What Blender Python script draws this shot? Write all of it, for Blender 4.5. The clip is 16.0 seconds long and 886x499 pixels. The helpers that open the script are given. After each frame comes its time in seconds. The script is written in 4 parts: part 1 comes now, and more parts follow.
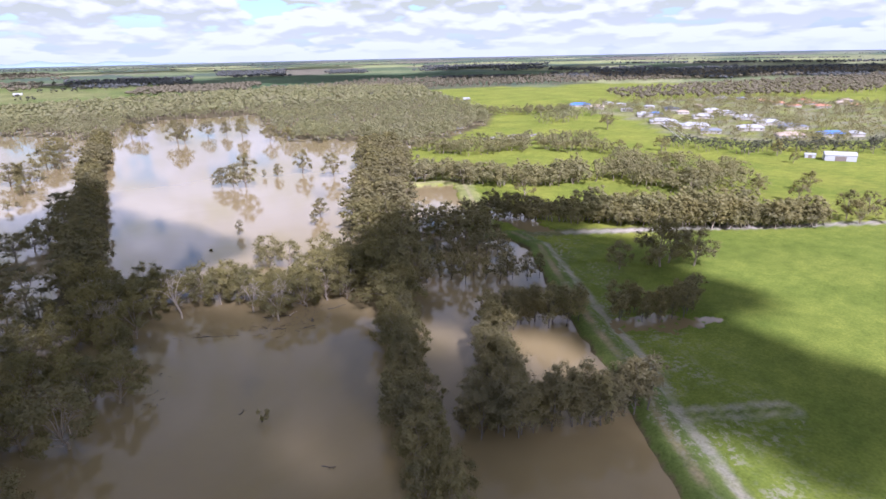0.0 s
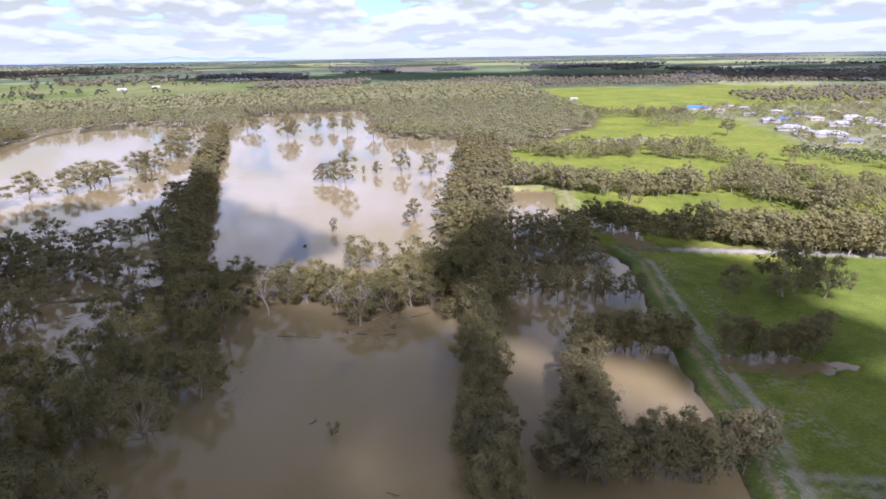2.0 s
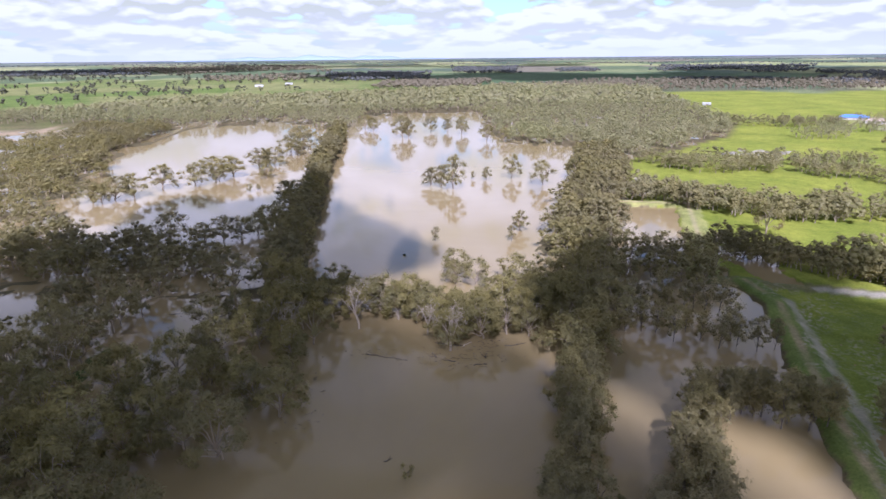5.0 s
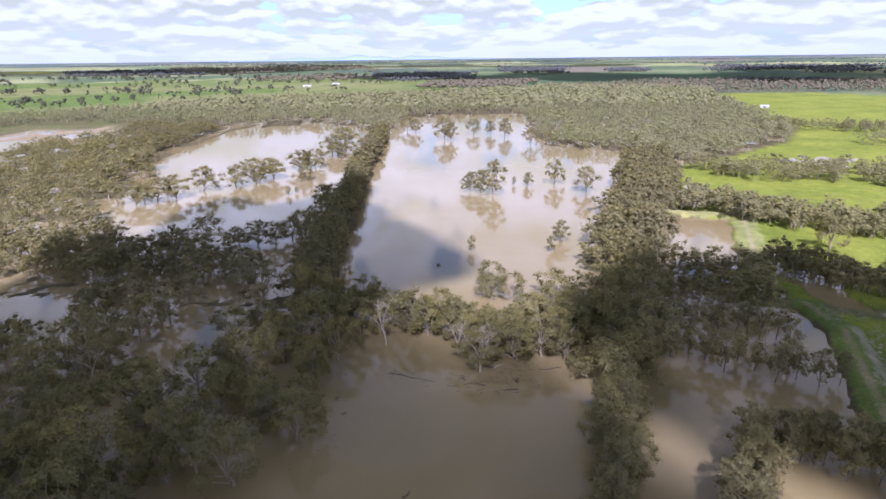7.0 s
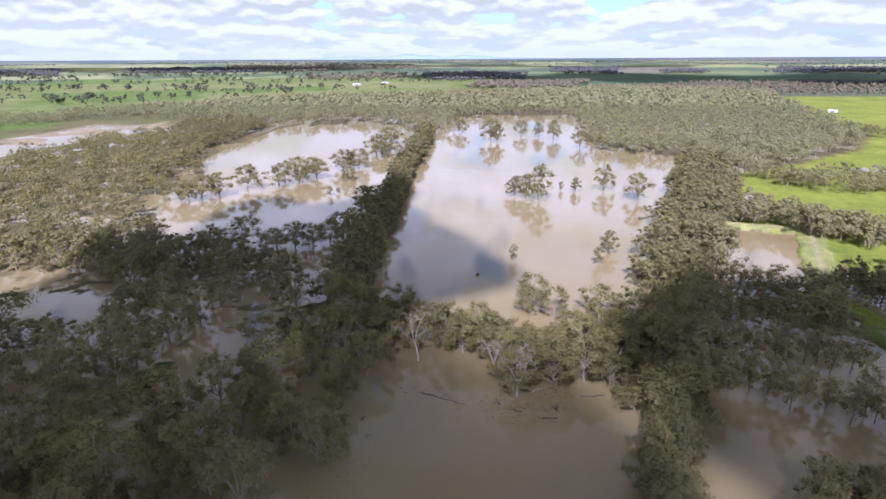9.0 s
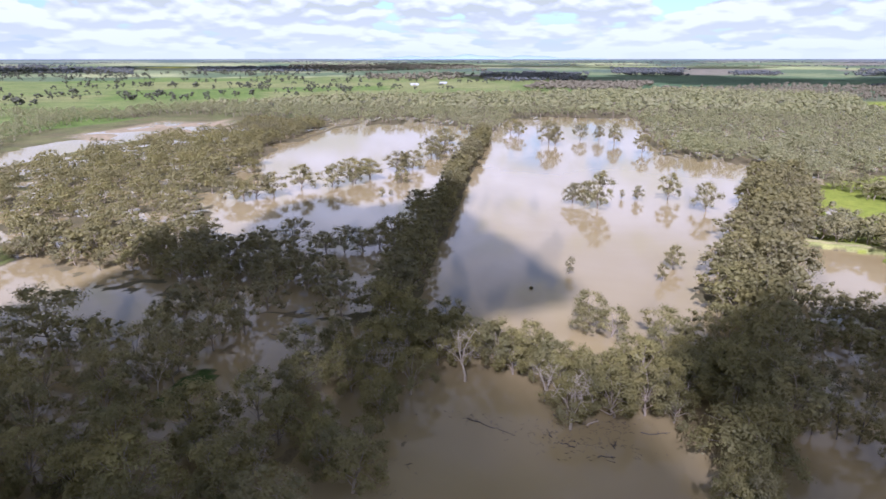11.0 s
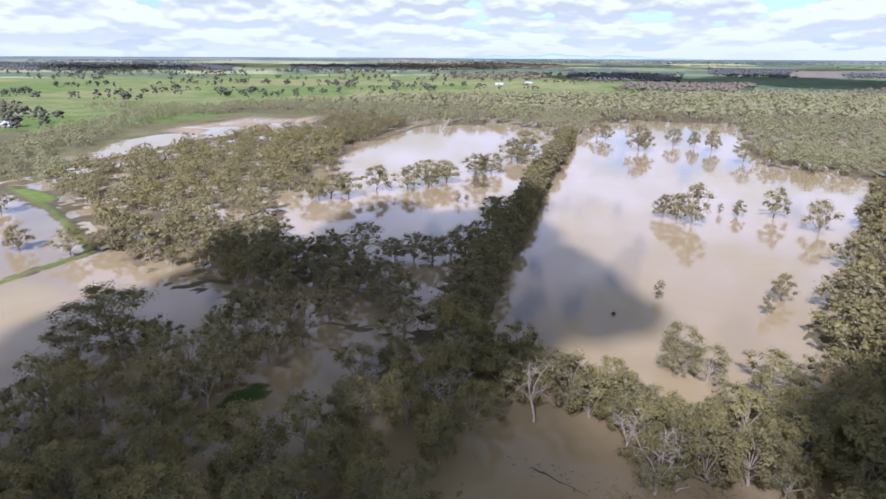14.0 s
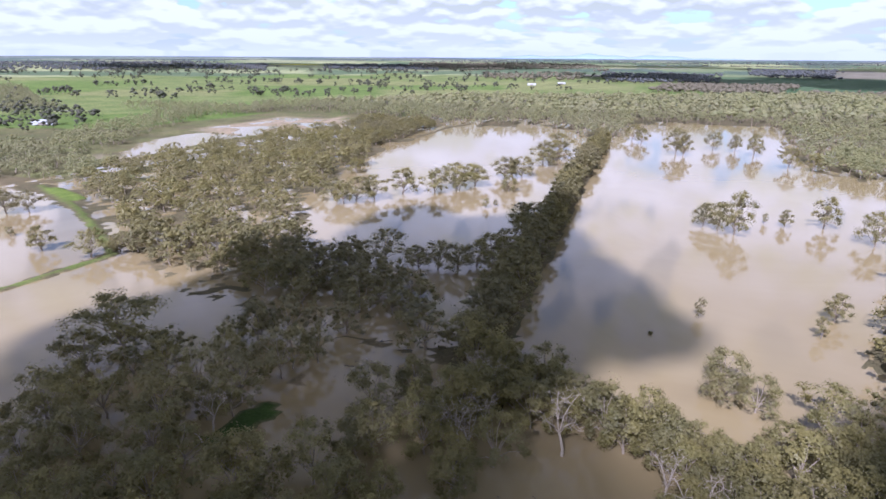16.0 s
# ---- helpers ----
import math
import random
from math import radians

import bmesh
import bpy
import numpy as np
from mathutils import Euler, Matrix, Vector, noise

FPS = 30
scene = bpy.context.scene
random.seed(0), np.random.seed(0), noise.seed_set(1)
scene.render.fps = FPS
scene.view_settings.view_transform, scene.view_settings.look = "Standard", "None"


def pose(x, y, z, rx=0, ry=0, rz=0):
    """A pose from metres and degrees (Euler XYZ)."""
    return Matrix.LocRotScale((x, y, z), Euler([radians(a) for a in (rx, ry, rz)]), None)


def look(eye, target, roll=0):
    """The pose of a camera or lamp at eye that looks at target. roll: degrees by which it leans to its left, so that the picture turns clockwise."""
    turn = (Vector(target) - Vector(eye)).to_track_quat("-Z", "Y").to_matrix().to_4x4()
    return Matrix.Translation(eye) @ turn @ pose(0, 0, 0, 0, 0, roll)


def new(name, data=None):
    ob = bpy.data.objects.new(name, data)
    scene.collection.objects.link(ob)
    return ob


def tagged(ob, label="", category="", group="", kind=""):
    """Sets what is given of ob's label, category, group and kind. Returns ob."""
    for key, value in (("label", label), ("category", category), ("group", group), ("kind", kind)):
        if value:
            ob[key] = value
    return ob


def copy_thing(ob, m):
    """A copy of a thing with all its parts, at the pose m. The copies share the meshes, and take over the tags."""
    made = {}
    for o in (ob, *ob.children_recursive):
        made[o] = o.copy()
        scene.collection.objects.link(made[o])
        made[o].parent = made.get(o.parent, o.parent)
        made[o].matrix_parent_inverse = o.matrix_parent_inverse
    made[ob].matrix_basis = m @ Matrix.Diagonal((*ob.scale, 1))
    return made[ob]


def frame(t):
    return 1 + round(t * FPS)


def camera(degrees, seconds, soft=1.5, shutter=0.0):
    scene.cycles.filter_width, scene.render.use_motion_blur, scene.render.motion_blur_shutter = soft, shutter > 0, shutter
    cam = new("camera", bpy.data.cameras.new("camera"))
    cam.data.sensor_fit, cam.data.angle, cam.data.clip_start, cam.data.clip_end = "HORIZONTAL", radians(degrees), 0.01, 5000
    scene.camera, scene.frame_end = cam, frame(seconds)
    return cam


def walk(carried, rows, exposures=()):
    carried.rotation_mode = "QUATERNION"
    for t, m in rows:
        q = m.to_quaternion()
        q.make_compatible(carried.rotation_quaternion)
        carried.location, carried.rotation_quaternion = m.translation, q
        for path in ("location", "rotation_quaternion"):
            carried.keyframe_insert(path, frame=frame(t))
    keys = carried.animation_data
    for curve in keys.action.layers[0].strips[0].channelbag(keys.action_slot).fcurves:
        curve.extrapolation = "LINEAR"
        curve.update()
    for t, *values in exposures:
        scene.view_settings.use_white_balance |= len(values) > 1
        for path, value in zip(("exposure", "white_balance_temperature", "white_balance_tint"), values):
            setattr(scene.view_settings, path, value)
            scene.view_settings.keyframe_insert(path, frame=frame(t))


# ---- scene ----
cam = camera(74.1, 16.0, soft=1.6)
PATH = [
    (0, (-16.67, -33.89, 81.77), (24.40, 51.61, 50.08), -1.15),
    (0.5, (-14.88, -31.43, 81.71), (22.57, 55.70, 49.99), -1.03),
    (1, (-13.10, -29.20, 81.80), (20.29, 59.56, 50.05), -0.98),
    (1.5, (-11.52, -26.96, 82.13), (17.85, 63.20, 50.35), -0.88),
    (2, (-10.23, -24.57, 82.45), (15.41, 66.72, 50.69), -0.82),
    (2.5, (-9.01, -22.44, 82.78), (13.00, 69.80, 51.03), -0.75),
    (3, (-7.96, -20.15, 83.13), (10.49, 72.86, 51.39), -0.68),
    (3.5, (-7.14, -17.59, 83.49), (8.00, 76.04, 51.78), -0.56),
    (4, (-6.26, -15.01, 83.76), (5.85, 79.05, 52.06), -0.50),
    (6.5, (-0.62, -2.68, 85.85), (1.17, 92.17, 54.21), -0.70),
    (7, (0.00, 0.00, 85.93), (-0.01, 94.86, 54.29), -0.66),
    (7.5, (0.51, 2.85, 85.91), (-1.21, 97.70, 54.26), -0.52),
    (8, (1.00, 5.60, 85.93), (-2.54, 100.39, 54.29), -0.53),
    (8.5, (1.45, 8.47, 85.95), (-4.05, 103.16, 54.27), -0.40),
    (9, (1.75, 11.24, 86.02), (-5.83, 105.78, 54.35), -0.32),
    (11.5, (0.54, 24.63, 86.67), (-18.34, 117.59, 55.02), -0.02),
    (12, (0.37, 27.18, 86.82), (-21.09, 119.57, 55.15), 0.04),
    (12.5, (0.23, 30.08, 86.88), (-23.74, 121.85, 55.20), 0.11),
    (13, (-0.25, 33.09, 86.81), (-26.32, 124.27, 55.08), 0.15),
    (13.5, (-0.79, 36.08, 86.66), (-28.63, 126.73, 54.90), 0.19),
    (14, (-1.32, 39.04, 86.54), (-30.45, 129.27, 54.76), 0.22),
    (14.5, (-1.93, 42.09, 86.50), (-32.07, 131.98, 54.71), 0.20),
    (15, (-2.42, 45.03, 86.53), (-33.72, 134.52, 54.73), 0.22),
    (15.5, (-3.07, 47.94, 86.55), (-35.57, 137.00, 54.75), 0.26),
    (16, (-3.69, 50.78, 86.47), (-37.51, 139.35, 54.66), 0.28),
]
walk(cam, [(t, look(eye, target, roll)) for t, eye, target, roll in PATH], exposures=[(0, 1.0, 5150, 38), (16, 1.0, 4940, 38)])

# ---------------------------------------------------------------- sky, sun, exposure
SUN_EL, SUN_AZ = 43.0, 182.0          # degrees; azimuth clockwise from +y
sun_way = Vector((math.sin(radians(SUN_AZ)) * math.cos(radians(SUN_EL)), math.cos(radians(SUN_AZ)) * math.cos(radians(SUN_EL)), math.sin(radians(SUN_EL))))


def ramp(nt, fac, stops):
    node = nt.nodes.new("ShaderNodeValToRGB")
    cr = node.color_ramp
    while len(cr.elements) < len(stops):
        cr.elements.new(0.5)
    for e, (p, c) in zip(cr.elements, stops):
        e.position, e.color = p, (*c, 1) if len(c) == 3 else c
    nt.links.new(fac, node.inputs["Fac"])
    return node.outputs["Color"]


def maths(nt, op, a, b=None, clamp=False):
    node = nt.nodes.new("ShaderNodeMath")
    node.operation, node.use_clamp = op, clamp
    for n, v in enumerate((a, b)):
        if v is None:
            continue
        if hasattr(v, "links"):
            nt.links.new(v, node.inputs[n])
        else:
            node.inputs[n].default_value = v
    return node.outputs[0]


def mixed(nt, fac, a, b, kind="MIX"):
    node = nt.nodes.new("ShaderNodeMix")
    node.data_type, node.blend_type = "RGBA", kind
    for name, v in (("Factor", fac), ("A", a), ("B", b)):
        sock = [s for s in node.inputs if s.name == name and (s.type == "RGBA" if name != "Factor" else s.type == "VALUE")][0]
        if hasattr(v, "links"):
            nt.links.new(v, sock)
        else:
            sock.default_value = (*v, 1) if name != "Factor" else v
    return [s for s in node.outputs if s.type == "RGBA"][0]


def noisy(nt, vec, scale, detail=4.0, rough=0.55, distort=0.0):
    node = nt.nodes.new("ShaderNodeTexNoise")
    node.inputs["Scale"].default_value, node.inputs["Detail"].default_value = scale, detail
    node.inputs["Roughness"].default_value, node.inputs["Distortion"].default_value = rough, distort
    if vec is not None:
        nt.links.new(vec, node.inputs["Vector"])
    return node.outputs["Fac"]


def make_world():
    world = bpy.data.worlds.new("sky")
    scene.world = world
    world.use_nodes = True
    nt = world.node_tree
    nt.nodes.clear()
    out, bg = nt.nodes.new("ShaderNodeOutputWorld"), nt.nodes.new("ShaderNodeBackground")
    sky = nt.nodes.new("ShaderNodeTexSky")
    sky.sky_type, sky.sun_disc = "NISHITA", False
    sky.sun_elevation, sky.sun_rotation = radians(SUN_EL), radians(SUN_AZ)
    sky.air_density, sky.dust_density = 1.0, 1.5
    tc = nt.nodes.new("ShaderNodeTexCoord")
    sep = nt.nodes.new("ShaderNodeSeparateXYZ")
    nt.links.new(tc.outputs["Generated"], sep.inputs[0])
    # heaps of cumulus, flatter and smaller towards the horizon
    def heaps(lift):
        z = maths(nt, "ADD", maths(nt, "MAXIMUM", sep.outputs["Z"], 0.0), 0.055 + lift)
        at = nt.nodes.new("ShaderNodeCombineXYZ")
        nt.links.new(maths(nt, "ADD", maths(nt, "MULTIPLY", sep.outputs["X"], 7.5), DRIFT[0]), at.inputs[0])
        nt.links.new(maths(nt, "ADD", maths(nt, "MULTIPLY", sep.outputs["Y"], 7.5), DRIFT[1]), at.inputs[1])
        nt.links.new(maths(nt, "MULTIPLY", maths(nt, "LOGARITHM", z, 2.71828), 2.5), at.inputs[2])
        return at.outputs[0]

    def billow(at):
        """Rounded puffs on large soft heaps."""
        cells = nt.nodes.new("ShaderNodeTexVoronoi")
        cells.feature = "SMOOTH_F1"
        cells.inputs["Scale"].default_value, cells.inputs["Smoothness"].default_value = 1.9, 0.55
        cells.inputs["Detail"].default_value, cells.inputs["Roughness"].default_value = 2.0, 0.5
        bent = mixed(nt, 0.16, at, noise_vec(at))
        nt.links.new(bent, cells.inputs["Vector"])
        puff = maths(nt, "SUBTRACT", 1.0, cells.outputs["Distance"])
        return maths(nt, "ADD", maths(nt, "MULTIPLY", noisy(nt, at, 0.9, 5.0, 0.58), 0.62), maths(nt, "MULTIPLY", puff, 0.40))

    def noise_vec(at):
        node = nt.nodes.new("ShaderNodeTexNoise")
        node.inputs["Scale"].default_value, node.inputs["Detail"].default_value = 2.2, 4.0
        nt.links.new(at, node.inputs["Vector"])
        return node.outputs["Color"]

    here, above = heaps(0.0), heaps(0.010)
    thick, over = billow(here), billow(above)
    fine = noisy(nt, here, 1.4, 6.0, 0.6)
    mask = ramp(nt, thick, [(0.235, (0, 0, 0)), (0.275, (1, 1, 1))])
    # sunlit tops, grey undersides
    under = maths(nt, "ADD", maths(nt, "MULTIPLY", maths(nt, "SUBTRACT", over, thick), 3.6), maths(nt, "MULTIPLY", fine, 0.9))
    shade = ramp(nt, under, [(0.22, (1.20, 1.20, 1.17)), (0.44, (1.0, 1.005, 0.99)), (0.70, (0.80, 0.822, 0.615))])
    # clear of the low haze the sunlit clouds are brightest; towards the zenith their grey bases show
    glow = ramp(nt, sep.outputs["Z"], [(0.10, (0.475, 0.48, 0.47)), (0.22, (0.80, 0.79, 0.765)), (0.42, (0.43, 0.432, 0.445)), (0.72, (0.18, 0.183, 0.195))])
    shade = mixed(nt, 1.0, shade, mixed(nt, 1.0, glow, (2.0, 2.0, 2.0), "MULTIPLY"), "MULTIPLY")
    # pale band of haze low over the horizon
    haze = ramp(nt, sep.outputs["Z"], [(0.0, (0.85, 0.85, 0.85)), (0.02, (0.45, 0.45, 0.45)), (0.08, (0.0, 0.0, 0.0))])
    skyc = mixed(nt, 1.0, sky.outputs["Color"], (SKY_GAIN * 0.9, SKY_GAIN * 1.08, SKY_GAIN * 0.98), "MULTIPLY")
    clouds = mixed(nt, 1.0, shade, (CLOUD_GAIN * 0.99, CLOUD_GAIN * 1.01, CLOUD_GAIN * 0.945), "MULTIPLY")
    a = mixed(nt, mask, skyc, clouds)
    b = mixed(nt, haze, a, HAZE)
    nt.links.new(b, bg.inputs["Color"])
    bg.inputs["Strength"].default_value = 1.0
    nt.links.new(bg.outputs[0], out.inputs["Surface"])


DRIFT, SKY_GAIN, CLOUD_GAIN, HAZE = (21.32, 37.2), 0.084, 0.457, (0.44, 0.47, 0.505)
make_world()
sun_data = bpy.data.lights.new("sun", "SUN")
sun_data.energy, sun_data.angle, sun_data.color = 4.6, radians(0.55), (1.0, 0.95, 0.86)
sun = new("sun", sun_data)
sun.matrix_world = look(sun_way * 900, (0, 0, 0))

# ---------------------------------------------------------------- materials
def material(name):
    m = bpy.data.materials.new(name)
    m.use_nodes = True
    nt = m.node_tree
    bsdf = nt.nodes["Principled BSDF"]
    return m, nt, bsdf


def bumped(nt, bsdf, height, strength, distance):
    b = nt.nodes.new("ShaderNodeBump")
    b.inputs["Strength"].default_value, b.inputs["Distance"].default_value = strength, distance
    nt.links.new(height, b.inputs["Height"])
    nt.links.new(b.outputs[0], bsdf.inputs["Normal"])


def object_vec(nt):
    return nt.nodes.new("ShaderNodeTexCoord").outputs["Object"]


def plain(name, color, rough=0.8, vary=0.25, scale=0.6, metal=0.0):
    m, nt, bsdf = material(name)
    v = object_vec(nt)
    n1, n2 = noisy(nt, v, scale), noisy(nt, v, scale * 9, 3)
    dark, lite = [c * (1 - vary) for c in color], [min(1, c * (1 + vary)) for c in color]
    c = mixed(nt, n1, dark, lite)
    c = mixed(nt, maths(nt, "MULTIPLY", n2, 0.35), c, [k * (1 - 1.4 * vary) for k in color])
    nt.links.new(c, bsdf.inputs["Base Color"])
    bsdf.inputs["Roughness"].default_value, bsdf.inputs["Metallic"].default_value = rough, metal
    return m


def leaf_material(name, dark, lite, tip):
    """Foliage: hue varies from tree to tree and from leaf to leaf."""
    m, nt, bsdf = material(name)
    info = nt.nodes.new("ShaderNodeObjectInfo").outputs["Random"]
    geo = nt.nodes.new("ShaderNodeNewGeometry")
    isle = geo.outputs["Random Per Island"]
    patch = ramp(nt, noisy(nt, geo.outputs["Position"], 0.11, 2), [(0.32, (0, 0, 0)), (0.68, (1, 1, 1))])
    tree = ramp(nt, noisy(nt, geo.outputs["Position"], 0.075, 2), [(0.35, (0, 0, 0)), (0.65, (1, 1, 1))])
    c = mixed(nt, maths(nt, "ADD", maths(nt, "MULTIPLY", info, 0.6), maths(nt, "MULTIPLY", tree, 0.4)), dark, lite)
    c = mixed(nt, maths(nt, "MULTIPLY", patch, 0.7), c, tip)
    c = mixed(nt, maths(nt, "MULTIPLY", isle, 0.24), c, [k * 0.7 for k in dark])
    # stretches of browner and greyer trees
    far = ramp(nt, noisy(nt, geo.outputs["Position"], 0.013, 3), [(0.42, (0, 0, 0)), (0.66, (1, 1, 1))])
    grey = sum(lite) / 3
    c = mixed(nt, maths(nt, "MULTIPLY", far, 0.32), c, (grey * 1.10, grey * 0.95, grey * 0.60))
    diff, tran, mix = nt.nodes.new("ShaderNodeBsdfDiffuse"), nt.nodes.new("ShaderNodeBsdfTranslucent"), nt.nodes.new("ShaderNodeMixShader")
    glos, mix2 = nt.nodes.new("ShaderNodeBsdfGlossy"), nt.nodes.new("ShaderNodeMixShader")
    for n in (diff, tran):
        nt.links.new(c, n.inputs["Color"])
    glos.inputs["Roughness"].default_value = 0.55
    glos.inputs["Color"].default_value = (0.8, 0.8, 0.75, 1)
    mix.inputs[0].default_value, mix2.inputs[0].default_value = 0.5, 0.03
    nt.links.new(diff.outputs[0], mix.inputs[1]), nt.links.new(tran.outputs[0], mix.inputs[2])
    nt.links.new(mix.outputs[0], mix2.inputs[1]), nt.links.new(glos.outputs[0], mix2.inputs[2])
    nt.links.new(mix2.outputs[0], nt.nodes["Material Output"].inputs["Surface"])
    return m


def ground_material():
    m, nt, bsdf = material("land")
    at = nt.nodes.new("ShaderNodeAttribute")
    at.attribute_name = "land"
    v = object_vec(nt)
    big, mid, fine = noisy(nt, v, 0.02, 5), noisy(nt, v, 0.16, 5), noisy(nt, v, 1.3, 4, 0.65)
    c = mixed(nt, 1.0, at.outputs["Color"], ramp(nt, big, [(0.3, (0.72, 0.78, 0.7)), (0.7, (1.2, 1.15, 1.15))]), "MULTIPLY")
    c = mixed(nt, 1.0, c, ramp(nt, mid, [(0.3, (0.8, 0.84, 0.8)), (0.7, (1.15, 1.12, 1.1))]), "MULTIPLY")
    c = mixed(nt, 1.0, c, ramp(nt, fine, [(0.3, (0.72, 0.75, 0.7)), (0.7, (1.2, 1.18, 1.2))]), "MULTIPLY")
    # pale dry stalks and silt caught in the grass
    stalk = ramp(nt, maths(nt, "MULTIPLY", at.outputs["Alpha"], ramp(nt, noisy(nt, v, 0.55, 6, 0.7), [(0.50, (0, 0, 0)), (0.60, (1, 1, 1))])), [(0.0, (0, 0, 0)), (1.0, (1, 1, 1))])
    c = mixed(nt, stalk, c, (0.27, 0.255, 0.175))
    nt.links.new(c, bsdf.inputs["Base Color"])
    bsdf.inputs["Roughness"].default_value = 0.95
    bsdf.inputs["Specular IOR Level"].default_value = 0.1
    bumped(nt, bsdf, fine, 0.6, 0.35)
    return m


def water_material():
    m, nt, bsdf = material("floodwater")
    v = object_vec(nt)
    silt = noisy(nt, v, 0.012, 5, 0.6, 1.0)
    c = ramp(nt, silt, [(0.3, (0.220, 0.166, 0.072)), (0.7, (0.255, 0.200, 0.096))])
    nt.links.new(c, bsdf.inputs["Base Color"])
    bsdf.inputs["Roughness"].default_value = 0.07
    bsdf.inputs["IOR"].default_value = 1.34
    bumped(nt, bsdf, noisy(nt, v, 0.9, 3), 0.02, 0.05)
    return m


M_LAND, M_WATER = ground_material(), water_material()
M_GUM = leaf_material("gum_leaves", (0.132, 0.121, 0.050), (0.276, 0.248, 0.073), (0.330, 0.274, 0.078))
M_YOUNG = leaf_material("young_gum_leaves", (0.172, 0.156, 0.074), (0.300, 0.264, 0.088), (0.34, 0.276, 0.094))
# paler and greyer than gum_leaves, haze over the distance put into the colour
M_FARLEAF = leaf_material("hazed_woodland_leaves", (0.222, 0.232, 0.104), (0.350, 0.345, 0.140), (0.38, 0.345, 0.135))
M_PADDOCK = leaf_material("paddock_leaves", (0.175, 0.172, 0.078), (0.330, 0.305, 0.110), (0.37, 0.315, 0.110))
M_BROWNWOOD = leaf_material("bare_woodland_twigs", (0.215, 0.186, 0.115), (0.285, 0.246, 0.148), (0.27, 0.230, 0.140))
# dim blue-grey tone stands in for haze and cloud shade on the plain
M_PLAINWOOD = leaf_material("hazed_plain_woods_leaves", (0.112, 0.124, 0.128), (0.160, 0.170, 0.158), (0.165, 0.170, 0.150))
M_BARK = plain("bark", (0.31, 0.252, 0.172), 0.9, 0.35, 0.9)
M_SLIM = plain("dark_bark", (0.17, 0.145, 0.115), 0.9, 0.35, 0.9)
M_DEAD = plain("bleached_wood", (0.38, 0.315, 0.220), 0.85, 0.3, 0.8)
M_SHADE_CLOUD = plain("cloud", (0.9, 0.9, 0.92), 1.0, 0.05, 0.01)


def thin(m, clear):
    """Lets part of the light straight through, as thin cloud does."""
    nt = m.node_tree
    mix, gap = nt.nodes.new("ShaderNodeMixShader"), nt.nodes.new("ShaderNodeBsdfTransparent")
    mix.inputs[0].default_value = clear
    nt.links.new(nt.nodes["Principled BSDF"].outputs[0], mix.inputs[1]), nt.links.new(gap.outputs[0], mix.inputs[2])
    nt.links.new(mix.outputs[0], nt.nodes["Material Output"].inputs["Surface"])


# how much sun each added cloud lets down sets the depth of its shade
thin(M_SHADE_CLOUD, 0.24)
M_THIN = plain("thin_shade_cloud", (0.9, 0.9, 0.92), 1.0, 0.05, 0.01)
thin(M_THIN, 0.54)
M_VEIL = plain("veil_shade_cloud", (0.9, 0.9, 0.92), 1.0, 0.05, 0.01)
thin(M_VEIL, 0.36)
M_PASTURE = leaf_material("pasture_tree_leaves", (0.075, 0.085, 0.055), (0.120, 0.125, 0.070), (0.14, 0.13, 0.075))
# the blue of the hills is distance haze put into their base colour
M_HILL = plain("hazed_far_hills", (0.24, 0.31, 0.40), 1.0, 0.1, 0.002)

# ---------------------------------------------------------------- land and water
def mesh_of(name, verts, faces, mats, smooth=False):
    me = bpy.data.meshes.new(name)
    verts, faces = np.asarray(verts, np.float32), np.asarray(faces, np.int32)
    n = faces.shape[1]
    me.vertices.add(len(verts)), me.loops.add(faces.size), me.polygons.add(len(faces))
    me.vertices.foreach_set("co", verts.ravel())
    me.loops.foreach_set("vertex_index", faces.ravel())
    me.polygons.foreach_set("loop_start", np.arange(0, faces.size, n, dtype=np.int32))
    me.polygons.foreach_set("loop_total", np.full(len(faces), n, np.int32))
    if smooth:
        me.polygons.foreach_set("use_smooth", np.ones(len(faces), bool))
    me.update(calc_edges=True)
    for m in mats if isinstance(mats, (list, tuple)) else [mats]:
        me.materials.append(m)
    return me


def inside(poly, x, y):
    """Which of the points lie in the polygon."""
    hit = np.zeros(np.shape(x), bool)
    for (ax, ay), (bx, by) in zip(poly, poly[1:] + poly[:1]):
        cross = (ay > y) != (by > y)
        hit ^= cross & (x < (bx - ax) * (y - ay) / (by - ay + 1e-9) + ax)
    return hit


def to_line(line, x, y):
    """Distance of the points from a polyline."""
    best = np.full(np.shape(x), 1e9)
    for (ax, ay), (bx, by) in zip(line, line[1:]):
        dx, dy = bx - ax, by - ay
        t = np.clip(((x - ax) * dx + (y - ay) * dy) / (dx * dx + dy * dy), 0, 1)
        best = np.minimum(best, np.hypot(x - ax - t * dx, y - ay - t * dy))
    return best


def waves(x, y, size, seed=0):
    """Smooth uneven values from about -1 to 1, some size metres across."""
    r = np.random.default_rng(100 + seed)
    out = 0
    for k in range(7):
        a, ph, s = r.uniform(0, 2 * np.pi), r.uniform(0, 2 * np.pi), size * r.uniform(0.6, 1.7)
        out = out + np.sin((x * np.cos(a) + y * np.sin(a)) * 2 * np.pi / s + ph + 1.3 * np.sin((y * np.cos(a) - x * np.sin(a)) * 4 / s + k))
    return out / 4.0


